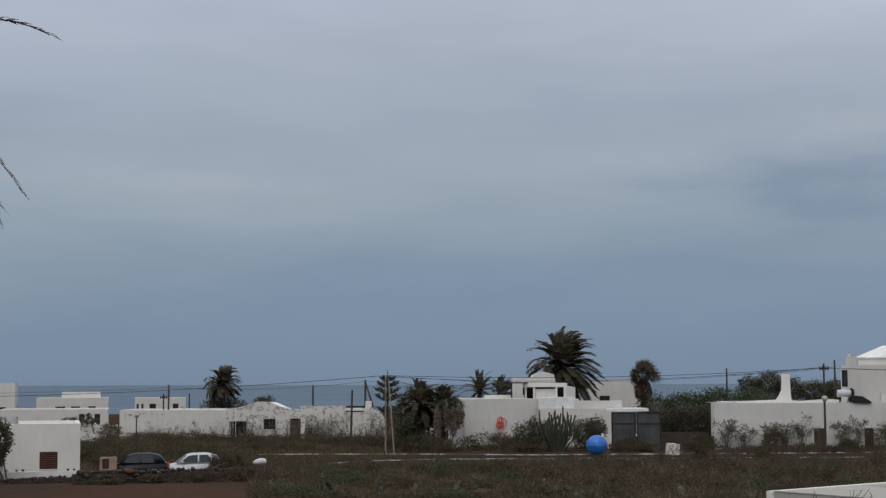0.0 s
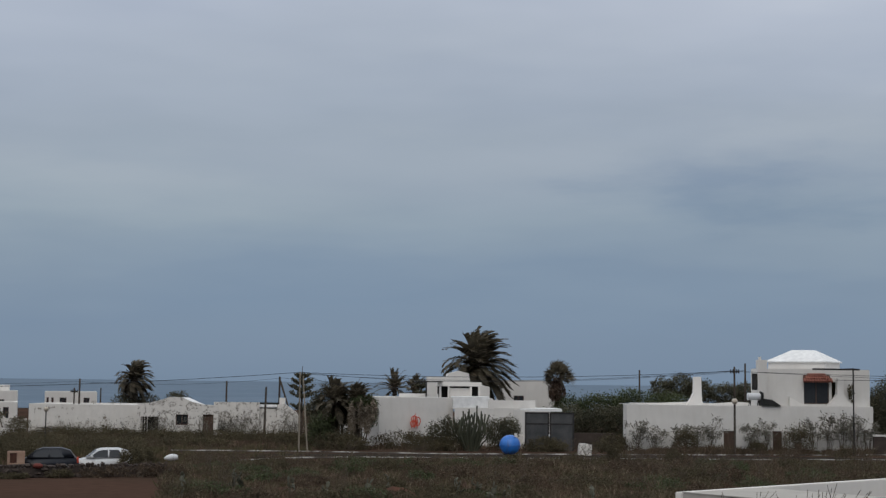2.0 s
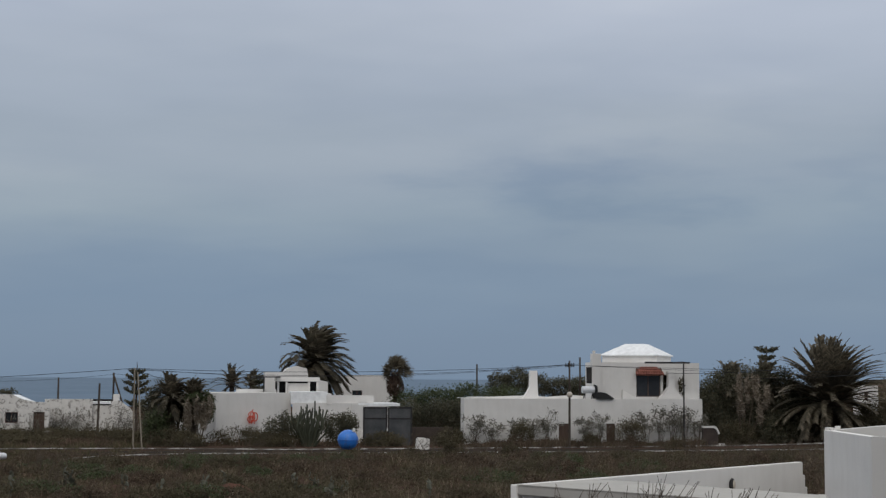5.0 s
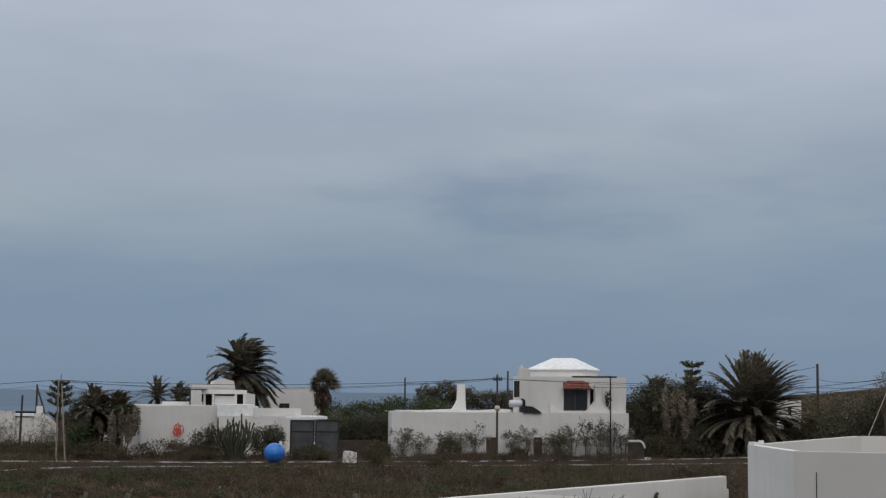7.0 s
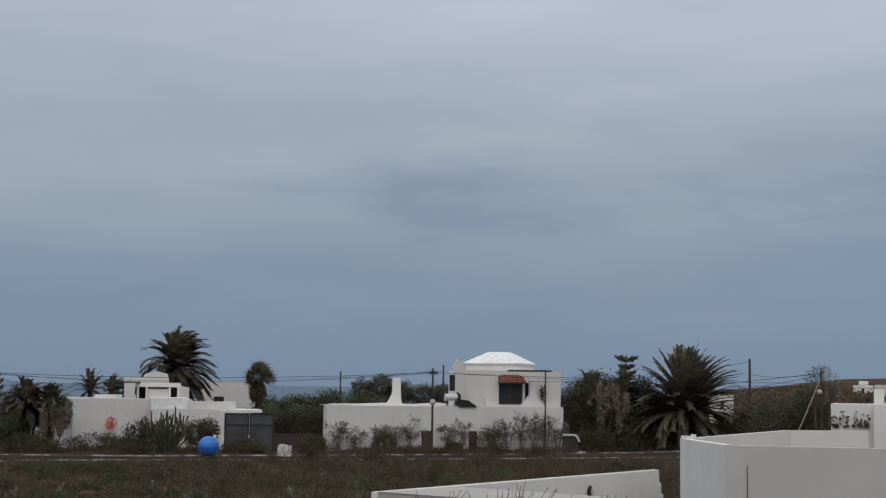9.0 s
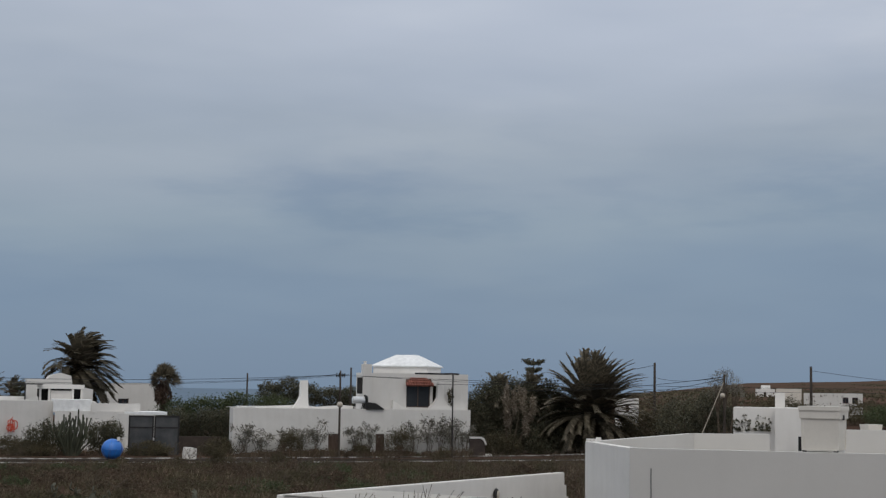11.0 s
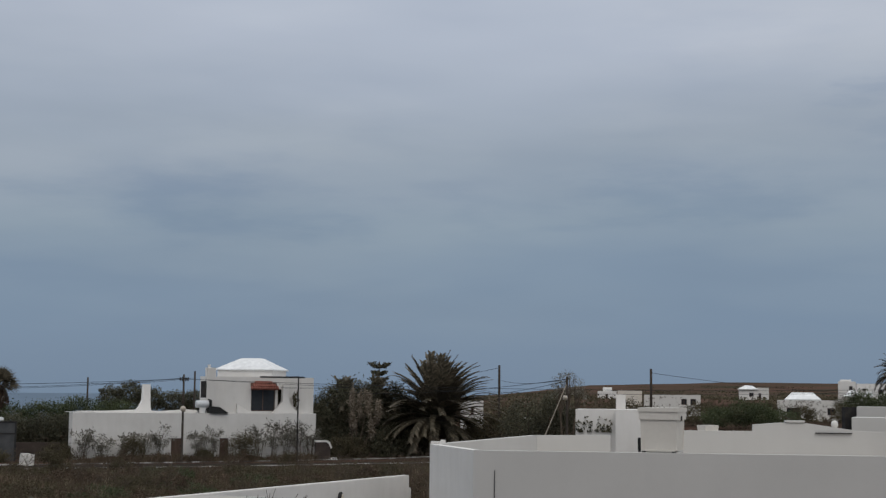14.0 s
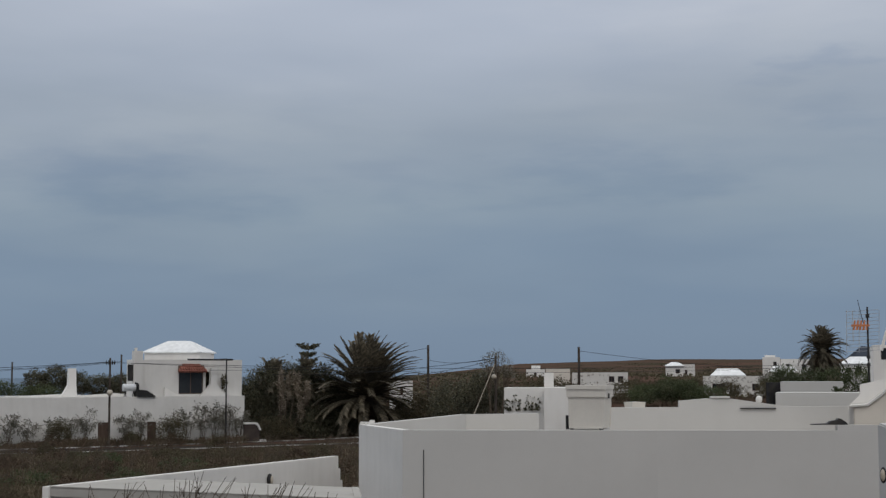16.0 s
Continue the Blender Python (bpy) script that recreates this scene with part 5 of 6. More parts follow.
tagged(part("pole_stay", tubed([(36.5, 65.3, 5.3), (33.25, 61.5, 2.9), (29.9, 57.6, 0.0)], 0.025, 0.025, 6), PALEWOOD), "long pale stay pole", "stay")
pole(59.0, 92.8, ground_z(59, 92.8), 6.8 - ground_z(59, 92.8), 0.12, "dark utility pole above inland roofs", arm=False, group="utility poles")


def globe_lamp(x, y, z, h, r, label, post=True):
    t = thing("globe_lamp", x, y, z, 0, label, "street lamp", "globe lamps")
    if post:
        part("post", tubed([(0, 0, 0), (0, 0, h - r)], 0.05, 0.04, 8), IRON, t)
    else:
        part("bracket", tubed([(0.0, 0.15, h - 0.1), (0, 0, h)], 0.025, 0.025, 6), IRON, t)
    part("globe", ball(bmesh.new(), (0, 0, h), r, r, r * 1.05, 14), OPAL, t, flat=False)
    part("cap", tubed([(0, 0, h + r * 0.8), (0, 0, h + r * 1.15)], r * 0.5, r * 0.2, 8), IRON, t)


globe_lamp(-20.43, 97.9, 0, 2.62, 0.17, "white globe lamp on a thin post by the parked cars")
globe_lamp(24.94, 97.25, 0, 3.6, 0.20, "yellowed globe lamp fixed to a utility pole", False)
globe_lamp(36.45, 65.3, 0, 4.66, 0.13, "white globe lamp on a pole with a stay", False)

cable([(-45, 94, 3.95), (-3.96, 97.9, 5.2)], 0.55, 0.022)
cable([(-3.96, 97.9, 5.2), (24.8, 97.4, 5.6), (80, 92, 5.5)], 0.35, 0.02)
cable([(-3.96, 97.9, 5.12), (24.6, 96.9, 5.62), (80, 92.2, 5.3)], 0.55, 0.016)
cable([(-3.96, 97.9, 5.2), (10.0, 104.0, 4.75), (25.2, 96.9, 5.66)], 0.2, 0.014)
cable([(-7.52, 139.8, 4.8), (-24.8, 132.7, 4.3), (-60, 130, 4.2)], 0.4, 0.016)
cable([(-7.52, 139.8, 4.85), (10, 138, 4.8)], 0.4, 0.016)
cable([(-3.9, 97.9, 5.1), (0.5, 104, 4.4), (4.5, 112.3, 4.66)], 0.3, 0.016)
cable([(26.25, 137.5, 5.4), (31.92, 120.9, 5.9)], 0.2, 0.016)
cable([(33.0, 100.4, 5.1), (51.5, 102.8, 6.85)], 0.5, 0.02)
cable([(37.0, 98.4, 4.8), (36.64, 65.45, 5.6)], 0.3, 0.015)
cable([(51.5, 102.7, 5.9), (36.64, 65.45, 5.62)], 0.25, 0.016)
cable([(44.0, 95, 4.6), (36.6, 65.5, 5.5)], 0.2, 0.014)
cable([(59.0, 92.8, 6.5), (95, 96, 5.2)], 0.6, 0.018)

# ---- palms ----
palm(9.75, 121.5, 0, 5.85, 2.95, 100, (0.8, -0.05, 0.0), "tall feather palm blown over by the wind", droop=1.75, low=-75, top=98, trunk_r=0.26, leaf=0.10, width=0.8, n=26, up_bias=0.62,
     extra=[((-1, 0.1, 0.25), 2.9, (0, 0, 0)), ((-1, -0.2, 0.55), 2.8, (0, 0, 0)), ((-0.75, 0, 1.0), 2.7, (0.1, 0, 0)), ((-0.35, 0.1, 1.0), 2.9, (0.1, 0, 0.1)), ((-0.9, 0.2, -0.1), 1.9, (0, 0, 0))])
palm(-22.4, 148.4, 0, 4.45, 1.85, 60, (0.7, 0, 0.0), "small feather palm with a dense wind-blown head", droop=2.0, low=-70, top=95, trunk_r=0.26, leaf=0.10, width=0.65, n=20, up_bias=0.7)
palm(44.9, 99.5, ground_z(44.9, 99.5), 2.5, 4.25, 185, (0.30, 0, 0.0), "broad date palm with drooping dark fronds", droop=1.2, low=-24, top=86, trunk_r=0.55, leaf=0.05, width=0.56, n=60, up_bias=0.75)
palm(86.3, 97.2, 2.4, 4.2, 1.95, 84, (0.35, 0, 0), "feather palm among inland houses", droop=1.6, low=-50, top=86, trunk_r=0.3, leaf=0.07, width=0.6, n=18)
palm(3.2, 135.0, 0, 3.9, 1.7, 24, (0.25, 0, 0), "small palm behind a white roof", droop=1.4, low=-20, top=86, leaf=0.08, width=0.5, n=14, group="garden palms")
palm(5.2, 138.0, 0, 3.6, 1.5, 20, (0.25, 0, 0), "small palm behind a white roof", droop=1.3, low=-20, top=86, leaf=0.08, width=0.5, n=14, group="garden palms")
palm(-11.1, 26.0, 0, 10.2, 3.2, 44, (0.05, 0.0, 0), "tall palm close by, frond tips hanging into view", droop=1.5, low=-50, top=85, trunk_r=0.24, leaf=0.04, width=0.55, n=30, bare_side=0.12,
     extra=[((0.9, 0.0, 0.68), 3.95, (0, 0, 0)), ((0.75, 0.1, -0.10), 3.85, (0, 0, 0)), ((0.72, -0.1, -0.18), 3.85, (0, 0, 0)), ((0.70, 0.05, -0.25), 3.85, (0, 0, 0)), ((0.68, 0.0, -0.33), 3.85, (0, 0, 0))])
palm(38.3, 102.6, 0, 4.2, 1.7, 26, (0.2, 0, 0), "garden palm in a dark thicket", droop=1.7, low=-45, top=85, leaf=0.06, width=0.55, n=20, dead=10, group="garden palms")
palm(41.2, 102.6, 0, 4.4, 1.6, 26, (0.2, 0, 0), "garden palm with hanging dead leaves", droop=1.7, low=-45, top=85, leaf=0.06, width=0.55, n=20, dead=12, group="garden palms")


def fan_palm(x, y, z, h, r):
    """A fan palm: stiff fans on short stalks over a hanging skirt of dead leaves."""
    t = thing("fan_palm", x, y, z, 0, "fan palm with a brown skirt of dead leaves", "palm tree")
    part("trunk", tubed([(0, 0, -0.2), (0, 0, h * 0.5), (0, 0, h)], 0.2, 0.16, 10), BARK, t)
    for i in range(44):
        az, el = i * 2.4, radians(-22 + 110 * ((i + 0.5) / 44) ** 0.8)
        d = Vector((math.cos(az) * math.cos(el) + 0.12, math.sin(az) * math.cos(el), math.sin(el))).normalized()
        s = Matrix.Rotation(RNG.uniform(-1.5, 1.5), 3, d) @ d.cross(Vector((0, 0, 1))).normalized()
        c = Vector((0, 0, h)) + d * r * RNG.uniform(0.22, 0.55)
        verts, faces = [tuple(Vector((0, 0, h))), tuple(c + s * 0.03), tuple(c - s * 0.03)], [(0, 1, 2)]
        for k in range(13):
            a = (k - 6) * 0.17
            o = (d * math.cos(a) + s * math.sin(a)).normalized()
            q = o.cross(d.cross(s)).normalized() * 0.045
            m, tip = c + o * r * 0.30, c + o * r * 0.60 + Vector((0.10, 0, -RNG.uniform(0.0, 0.22) * r))
            kk = len(verts)
            verts += [tuple(c), tuple(m + q), tuple(tip), tuple(m - q)]
            faces.append((kk, kk + 1, kk + 2, kk + 3))
        raw("fan_leaf", verts, faces, PALM, t)
    pts = []
    for k in range(1100):
        dz = RNG.uniform(0.0, 1.9)
        w = (0.25 + 0.55 * min(1, dz / 0.9)) * (1 - 0.45 * smooth((dz - 1.2) / 0.7)) * math.sqrt(RNG.uniform(0, 1))
        pts.append((math.cos(k) * w, math.sin(k) * w, h - 0.1 - dz))
    v, f = leaves(np.array(pts), 0.2, 0.2, -2.5)
    raw("dead_skirt", v, f, WOODLEAF, t, "brown dead leaf skirt")


WOODLEAF = leafy("brown_dead_leaf", [(0, (0.05, 0.032, 0.024)), (0.6, (0.085, 0.055, 0.042)), (1, (0.13, 0.088, 0.066))], rough=0.9)
fan_palm(16.6, 123.9, 0, 5.1, 1.6)


def tier_pine(x, y, z, h, tiers, label):
    """A Norfolk pine: a straight stem with flat whorls of upswept branches."""
    t = thing("norfolk_pine", x, y, z, 0, label, "tree", "norfolk pines")
    part("trunk", tubed([(0, 0, -0.2), (0, 0, h * 0.6), (0, 0, h)], 0.12, 0.02, 7), BARK, t)
    for zz, r in tiers:
        bm = bmesh.new()
        pts = []
        for k in range(7):
            a = k * 0.8976 + zz
            p1 = Vector((math.cos(a) * r * 0.5, math.sin(a) * r * 0.5, zz + 0.02))
            p2 = Vector((math.cos(a) * r, math.sin(a) * r, zz + r * 0.32))
            tube(bm, [(0, 0, zz - 0.08), p1, p2], 0.05, 0.02, 5)
            for j in range(80):
                s = RNG.uniform(0.15, 1)
                p = Vector((0, 0, zz - 0.08)).lerp(p1, min(1, s * 2)) if s < 0.5 else p1.lerp(p2, s * 2 - 1)
                pts.append(np.array(p) + RNG.normal(size=3) * np.array((0.07, 0.07, 0.05)))
        w = part("whorl", bm, BARK, t)
        v, f = leaves(np.array(pts), 0.09, 0.5, 0.8)
        raw("needles", v, f, DEEP, w)


tier_pine(-4.35, 111.9, 0, 5.7, [(2.6, 0.9), (3.5, 1.0), (4.0, 0.95), (4.5, 0.85), (4.95, 0.55)], "norfolk pine with flat tiers behind a telephone pole")
tier_pine(42.1, 104.4, 0.2, 7.0, [(4.6, 0.9), (5.5, 0.7), (6.05, 0.6), (6.6, 0.9)], "norfolk pine rising above a dark thicket")
tier_pine(5.6, 133.0, 0, 4.9, [(3.6, 0.7), (4.2, 0.6), (4.6, 0.45)], "small norfolk pine behind a white roof")

# ---- trees, hedges and shrubs ----
bush("garden_tree", -1.3, 104, 0, [(-1.7, 0, 2.1, 0.9, 1.0, 1.5), (-0.8, 0, 3.0, 1.2, 1.0, 1.3), (0.3, 0.3, 3.2, 1.1, 1.0, 1.0), (1.3, 0, 2.9, 0.9, 0.8, 0.9), (-0.3, -0.3, 1.2, 1.8, 1.0, 1.2)], 5600, 0.13, DEEP, "dense dark garden tree beside a white house", "tree", 10, trunk=0.12)
bush("dry_yucca", 0.0, 101.9, 0, [(-0.5, 0, 2.0, 0.25, 0.3, 1.0), (0.1, 0, 2.3, 0.22, 0.3, 0.9), (0.55, 0, 1.9, 0.25, 0.3, 0.9), (0.95, 0, 2.5, 0.2, 0.3, 0.7)], 1100, 0.36, PALMDEAD, "pale dead leaf skirts of a yucca clump", "yucca", 4, squash=0.13)
bush("garden_shrub", 0.0, 102.3, 0, [(0.2, 0, 3.2, 0.9, 0.5, 0.5), (0.9, 0, 2.5, 0.4, 0.5, 0.9), (-2.6, 0, 1.3, 0.9, 0.5, 1.2)], 1500, 0.14, GREEN, "green shrub beside a white wall", "shrub", 4)
bush("garden_hedge", 18.6, 123.5, 0, [(-1, 0, 2.1, 1.6, 1.4, 1.5), (1.6, 0, 2.4, 2.0, 1.4, 1.4), (4.4, 0, 2.7, 2.2, 1.4, 1.45), (7.6, 0, 2.5, 2.2, 1.4, 1.4)], 9000, 0.15, GREEN, "long rounded green hedge behind a yard", "hedge", 8)
bush("dark_hedge", 16.9, 108.0, 0, [(-1.4, 0, 1.6, 1.2, 0.9, 1.4), (0.6, 0, 1.7, 1.4, 0.9, 1.3), (2.4, 0, 1.7, 1.3, 0.9, 1.3)], 6500, 0.13, DEEP, "dark dense hedge beside the iron gate", "hedge", 6)
bush("windbreak_tree", 30.0, 139.5, 0, [(-1.2, 0, 4.0, 1.1, 1.0, 1.2), (0.6, 0, 4.4, 1.3, 1.0, 1.2), (2.4, 0, 4.0, 1.4, 1.0, 1.1), (5.0, 0, 3.6, 1.8, 1.0, 1.1), (7.0, 0, 3.6, 1.5, 1, 1.2)], 6000, 0.17, DEEP, "dark windbreak trees behind the house", "tree", 8, trunk=0.13)
bush("thicket", 39.4, 102.1, 0, [(-2.5, 0, 2.9, 0.85, 1.0, 2.0), (-1.5, 0, 3.6, 1.0, 1.0, 1.9), (0.0, 0.3, 3.9, 1.1, 1.0, 1.75), (1.4, 0.3, 3.9, 1.2, 1.0, 1.7), (3.0, 0, 3.6, 1.2, 1.0, 1.8), (-1.4, -0.2, 1.2, 1.9, 1.0, 1.3), (1.9, -0.2, 1.4, 2.4, 1.0, 1.6), (4.6, 0, 2.4, 1.5, 1, 2.3)], 17000, 0.15, DEEP, "dense dark garden thicket beside the house", "thicket", 16)
bush("dead_skirt", 38.2, 99.9, 0, [(0, 0, 4.1, 0.22, 0.2, 1.1), (0.6, 0, 3.9, 0.20, 0.2, 1.0), (1.25, 0, 4.2, 0.28, 0.2, 1.0), (2.0, 0, 3.4, 0.24, 0.2, 1.0), (0.1, 0, 2.5, 0.24, 0.2, 0.8), (1.5, 0, 2.3, 0.22, 0.2, 0.8)], 700, 0.5, PALMDEAD, "pale hanging dead palm leaves in a thicket", "palm leaves", 5, squash=0.09)
bush("roadside_bush", 70.6, 109.2, ground_z(70.6, 109.2), [(-4.0, 2.5, 0.8, 1.9, 1.0, 0.9), (-1.0, 0.5, 0.9, 1.8, 1.0, 0.9), (2.6, -1.6, 1.1, 1.9, 1.0, 1.0)], 2600, 0.14, OLIVE, "dry brown bushes before a low farm building", "bush", 8)
bush("palm_undergrowth", 44.6, 99.2, 0.1, [(-3.2, 0.6, 1.0, 1.5, 1.0, 1.3), (-1.0, 0.8, 1.1, 1.5, 0.8, 1.3), (1.4, 0.8, 1.0, 1.5, 0.8, 1.2), (3.6, 0.6, 1.0, 1.4, 1.0, 1.1)], 4200, 0.16, DEEP, "dark undergrowth round the foot of a date palm", "bush", 10)
bush("lane_shrub", 37.0, 99.6, 0.05, [(0, 0, 0.8, 0.9, 0.6, 0.9), (1.2, 0, 0.7, 1.0, 0.6, 0.9)], 1800, 0.09, OLIVE, "dry green shrub by the lane", "shrub", 6)
bush("roadside_tree", 44.2, 82.5, 0.55, [(-1.2, 0, 2.3, 1.5, 1.2, 1.4), (0.6, 0, 2.5, 1.6, 1.2, 1.5), (2.0, 0, 2.3, 1.2, 1.0, 1.4), (0.9, 0, 3.7, 0.6, 0.7, 0.8)], 4600, 0.13, DEEP, "dark green tree by the lane, thin at the top", "tree", 8, trunk=0.1)
bush("bare_tree", 44.6, 80.0, 1.0, [(0.3, 0, 4.5, 0.85, 0.5, 0.8), (-0.4, 0, 4.2, 0.6, 0.5, 0.7), (1.1, 0, 4.0, 0.5, 0.5, 0.8)], 650, 0.08, SILVER, "thin half-bare tree above the lane", "tree", 40)
bush("roadside_bush", 52.0, 97.5, 1.0, [(-4, 0, 1.2, 2.5, 1, 1.0), (0, 2, 1.2, 2.6, 1, 1.0), (5, 0, 1.6, 2.6, 1, 1.2), (10, 4, 2.2, 3, 1, 1.3)], 7000, 0.14, OLIVE, "roadside scrub bushes on the rise", "bush", 10)
bush("garden_bush", 73.0, 100.0, 2.6, [(-2.9, 0, 0.6, 1.6, 1.2, 0.8), (-0.6, 0, 0.95, 1.5, 1.2, 1.0), (1.2, 0, 0.8, 1.5, 1.2, 0.9), (3.4, 0, 0.4, 1.6, 1.2, 0.7)], 5200, 0.12, GREEN, "broad green garden bush before inland houses", "bush", 8)
bush("garden_bush", 87.0, 109.5, 2.6, [(-3.2, 2.5, 0.9, 1.1, 1.0, 0.8), (-0.6, 0.5, 0.8, 1.2, 1.0, 0.7), (2.2, -1.8, 0.9, 1.3, 1.0, 0.75)], 2400, 0.12, OLIVE, "dry green bushes before a farmhouse", "bush", 8)
bush("garden_bush", 96.0, 112.0, 3.2, [(-3, 0, 0.9, 1.3, 1.0, 0.9), (-0.5, 0, 0.8, 1.2, 1.0, 0.9), (2, 0, 0.9, 1.4, 1, 0.9)], 2500, 0.13, SILVER, "grey dusty bushes before a farmhouse", "bush", 8)
bush("garden_bush", 72.5, 80.5, 3.3, [(1.1, -1.2, 1.1, 1.1, 1.0, 0.95), (-1.1, 1.2, 1.0, 1.1, 1.0, 0.9), (-2.3, 2.5, 1.1, 1.2, 1.0, 1.0), (0, 0, 1.1, 1.3, 1, 0.9), (2, -2.4, 1.0, 1.3, 1, 0.9)], 4000, 0.13, GREEN, "green garden bushes below a palm", "bush", 8)
bush("dark_bush", -21.3, 72.6, 0, [(-0.6, 0, 2.0, 0.6, 0.6, 1.0), (-0.9, 0, 1.2, 0.6, 0.6, 1.0), (-1.2, 0, 2.2, 0.6, 0.6, 0.8)], 2200, 0.13, DEEP, "dark upright bush before a white house", "bush", 5)
bush("dark_bush", -21.5, 148.5, 0, [(-1.6, 0, 2.1, 1.5, 1.0, 1.0), (0.4, 0, 2.2, 1.2, 1, 0.9)], 1500, 0.16, DEEP, "dark bush at the foot of a small palm", "bush", 5)
bush("dark_bush", -18.2, 150.0, 0, [(0, 0, 2.7, 1.0, 0.8, 0.7)], 600, 0.14, DEEP, "dark round bush behind a gabled house", "bush", 5)
bush("ruin_shrub", -28.6, 123.0, 0, [(-2.5, 0, 1.3, 0.9, 0.5, 0.6), (-1.0, 0, 1.7, 0.7, 0.5, 0.5), (0.9, -0.5, 0.7, 1.0, 0.6, 0.7)], 1300, 0.12, OLIVE, "dry green shrubs among rubble walls", "shrub", 6)
bush("dark_bush", 6.1, 101.0, 0, [(-0.7, 0, 1.0, 0.9, 0.7, 1.0), (0.5, 0, 1.1, 0.9, 0.7, 0.9), (-0.1, 0, 1.9, 0.4, 0.4, 0.5)], 2400, 0.11, DEEP, "dark shrub before a white wall", "shrub", 6)
bush("dark_bush", 9.5, 101.0, 0, [(0, 0, 1.25, 1.0, 0.7, 1.0), (0.8, 0, 1.5, 0.7, 0.6, 0.85)], 2400, 0.11, DEEP, "dark shrub beside the blue tank", "shrub", 6)


def euphorbia(x, y, z, n, h, spread):
    """A candelabra of ribbed upright stems."""
    t = thing("candelabra_cactus", x, y, z, 0, "clump of upright candelabra cactus stems", "cactus")
    r = random.Random(3)
    for k in range(n):
        a, d = k * 2.4, spread * math.sqrt((k + 0.5) / n)
        bx, by, top = math.cos(a) * d, math.sin(a) * d * 0.6, h * r.uniform(0.55, 1.0) * (1 - 0.28 * d / spread)
        wx = r.uniform(-0.3, 0.34)
        pts = [(bx * 0.3, by * 0.3, -0.1), (bx * 0.75, by * 0.8, top * 0.4), (bx * 0.97, by, top * 0.55), (bx + wx * 0.5, by, top * 0.8), (bx + wx, by, top)]
        bm = tubed(pts, 0.07, 0.055, 5)
        part("stem", bm, CACTUS, t)


euphorbia(7.6, 100.6, 0, 40, 3.45, 1.2)
palm(-1.7, 103.4, 0, 3.1, 1.6, 40, (0.2, 0, 0), "low garden palm in a dense clump", droop=1.6, low=-40, top=88, leaf=0.08, width=0.55, n=18, dead=6, group="garden palms")
palm(-0.2, 103.2, 0, 3.1, 1.35, 34, (0.2, 0, 0), "low garden palm beside a white wall", droop=1.6, low=-40, top=88, leaf=0.08, width=0.5, n=18, dead=10, group="garden palms")

# grey-leaved shrubs climbing against the long white wall
def wall_shrub(x, y, height, seed):
    """A thin shrub: bare arching stems, each ending in loose tufts of narrow drooping leaves."""
    g = np.random.default_rng(seed)
    t = thing("wall_shrub", x, y, 0, 0, "thin grey-leaved shrub against a white wall", "shrub", "wall shrubs")
    bm, pts = bmesh.new(), []
    for k in range(9):
        lean, top = g.uniform(-0.75, 0.85), height * g.uniform(0.6, 1.08)
        p = [Vector((g.uniform(-0.2, 0.2), g.uniform(-0.1, 0.1), -0.1))]
        for i in range(4):
            s = (i + 1) / 4
            p.append(Vector((p[0].x + lean * s ** 1.6, p[0].y + g.uniform(-0.08, 0.08), top * s)))
        tube(bm, p, 0.022, 0.008, 4)
        for q in (p[2].lerp(p[3], g.uniform(0, 1)), p[3].lerp(p[4], g.uniform(0.2, 0.7)), p[4]):
            c = np.array(q) + g.normal(size=3) * np.array((0.08, 0.05, 0.04))
            pts.append(c + g.normal(size=(16, 3)) * np.array((0.15, 0.10, 0.10)))
    part("stem", bm, TWIG, t)
    v, f = leaves(np.concatenate(pts), 0.13, 0.22, -0.5)
    raw("foliage", v, f, SILVER, t)


r = random.Random(11)
for k, (x, zt) in enumerate(((18.9, 2.0), (20.0, 1.6), (21.4, 1.7), (22.9, 2.1), (23.9, 2.2), (26.6, 1.8), (27.6, 2.2), (29.9, 1.7), (31.0, 2.3), (32.0, 2.5), (33.0, 2.5), (33.9, 2.3), (34.8, 2.0))):
    wall_shrub(x, 99.75 - r.uniform(0, 0.3), zt * 1.02, 300 + k)
for x, y, rx, rz in ((22.0, 98.9, 0.85, 0.95), (29.6, 98.9, 1.2, 1.1), (26.9, 99.0, 0.6, 0.45)):
    bush("round_shrub", x, y, 0, [(0, 0, rz * 0.8, rx, 0.6, rz)], 1100, 0.09, OLIVE, "rounded dark olive shrub at the lane", "shrub", 6, "lane shrubs")
for x, y, rx, rz in ((-24, 119, 2.0, 1.0), (-20, 117, 2.2, 1.1), (-15.5, 116, 2.4, 0.95), (-11, 115, 2.6, 1.0), (-7, 112, 2.2, 1.1), (-4.5, 106, 1.8, 1.2), (-12, 104, 2.6, 0.9), (-18, 105, 2.8, 0.9), (-24, 108, 2.6, 1.0), (3.0, 103, 2.0, 0.95), (5.0, 100.6, 1.6, 0.8), (-1.5, 100.9, 1.8, 0.9), (12.6, 100.7, 1.3, 0.7), (17.5, 101, 1.4, 0.9), (-23.0, 92, 1.6, 1.0), (-20, 90, 1.6, 0.9)):
    rz *= 0.5 if x < 0 and y > 103 else 0.85
    bush("scrub_bush", x, y, ground_z(x, y), [(0, 0, rz * 0.6, rx, 1.0, rz), (rx * 0.6, 0, rz * 0.5, rx * 0.7, 0.8, rz * 0.8)], 1700, 0.11, OLIVE, "dry grey-green scrub bush beyond the lane", "bush", 8, "scrub bushes")


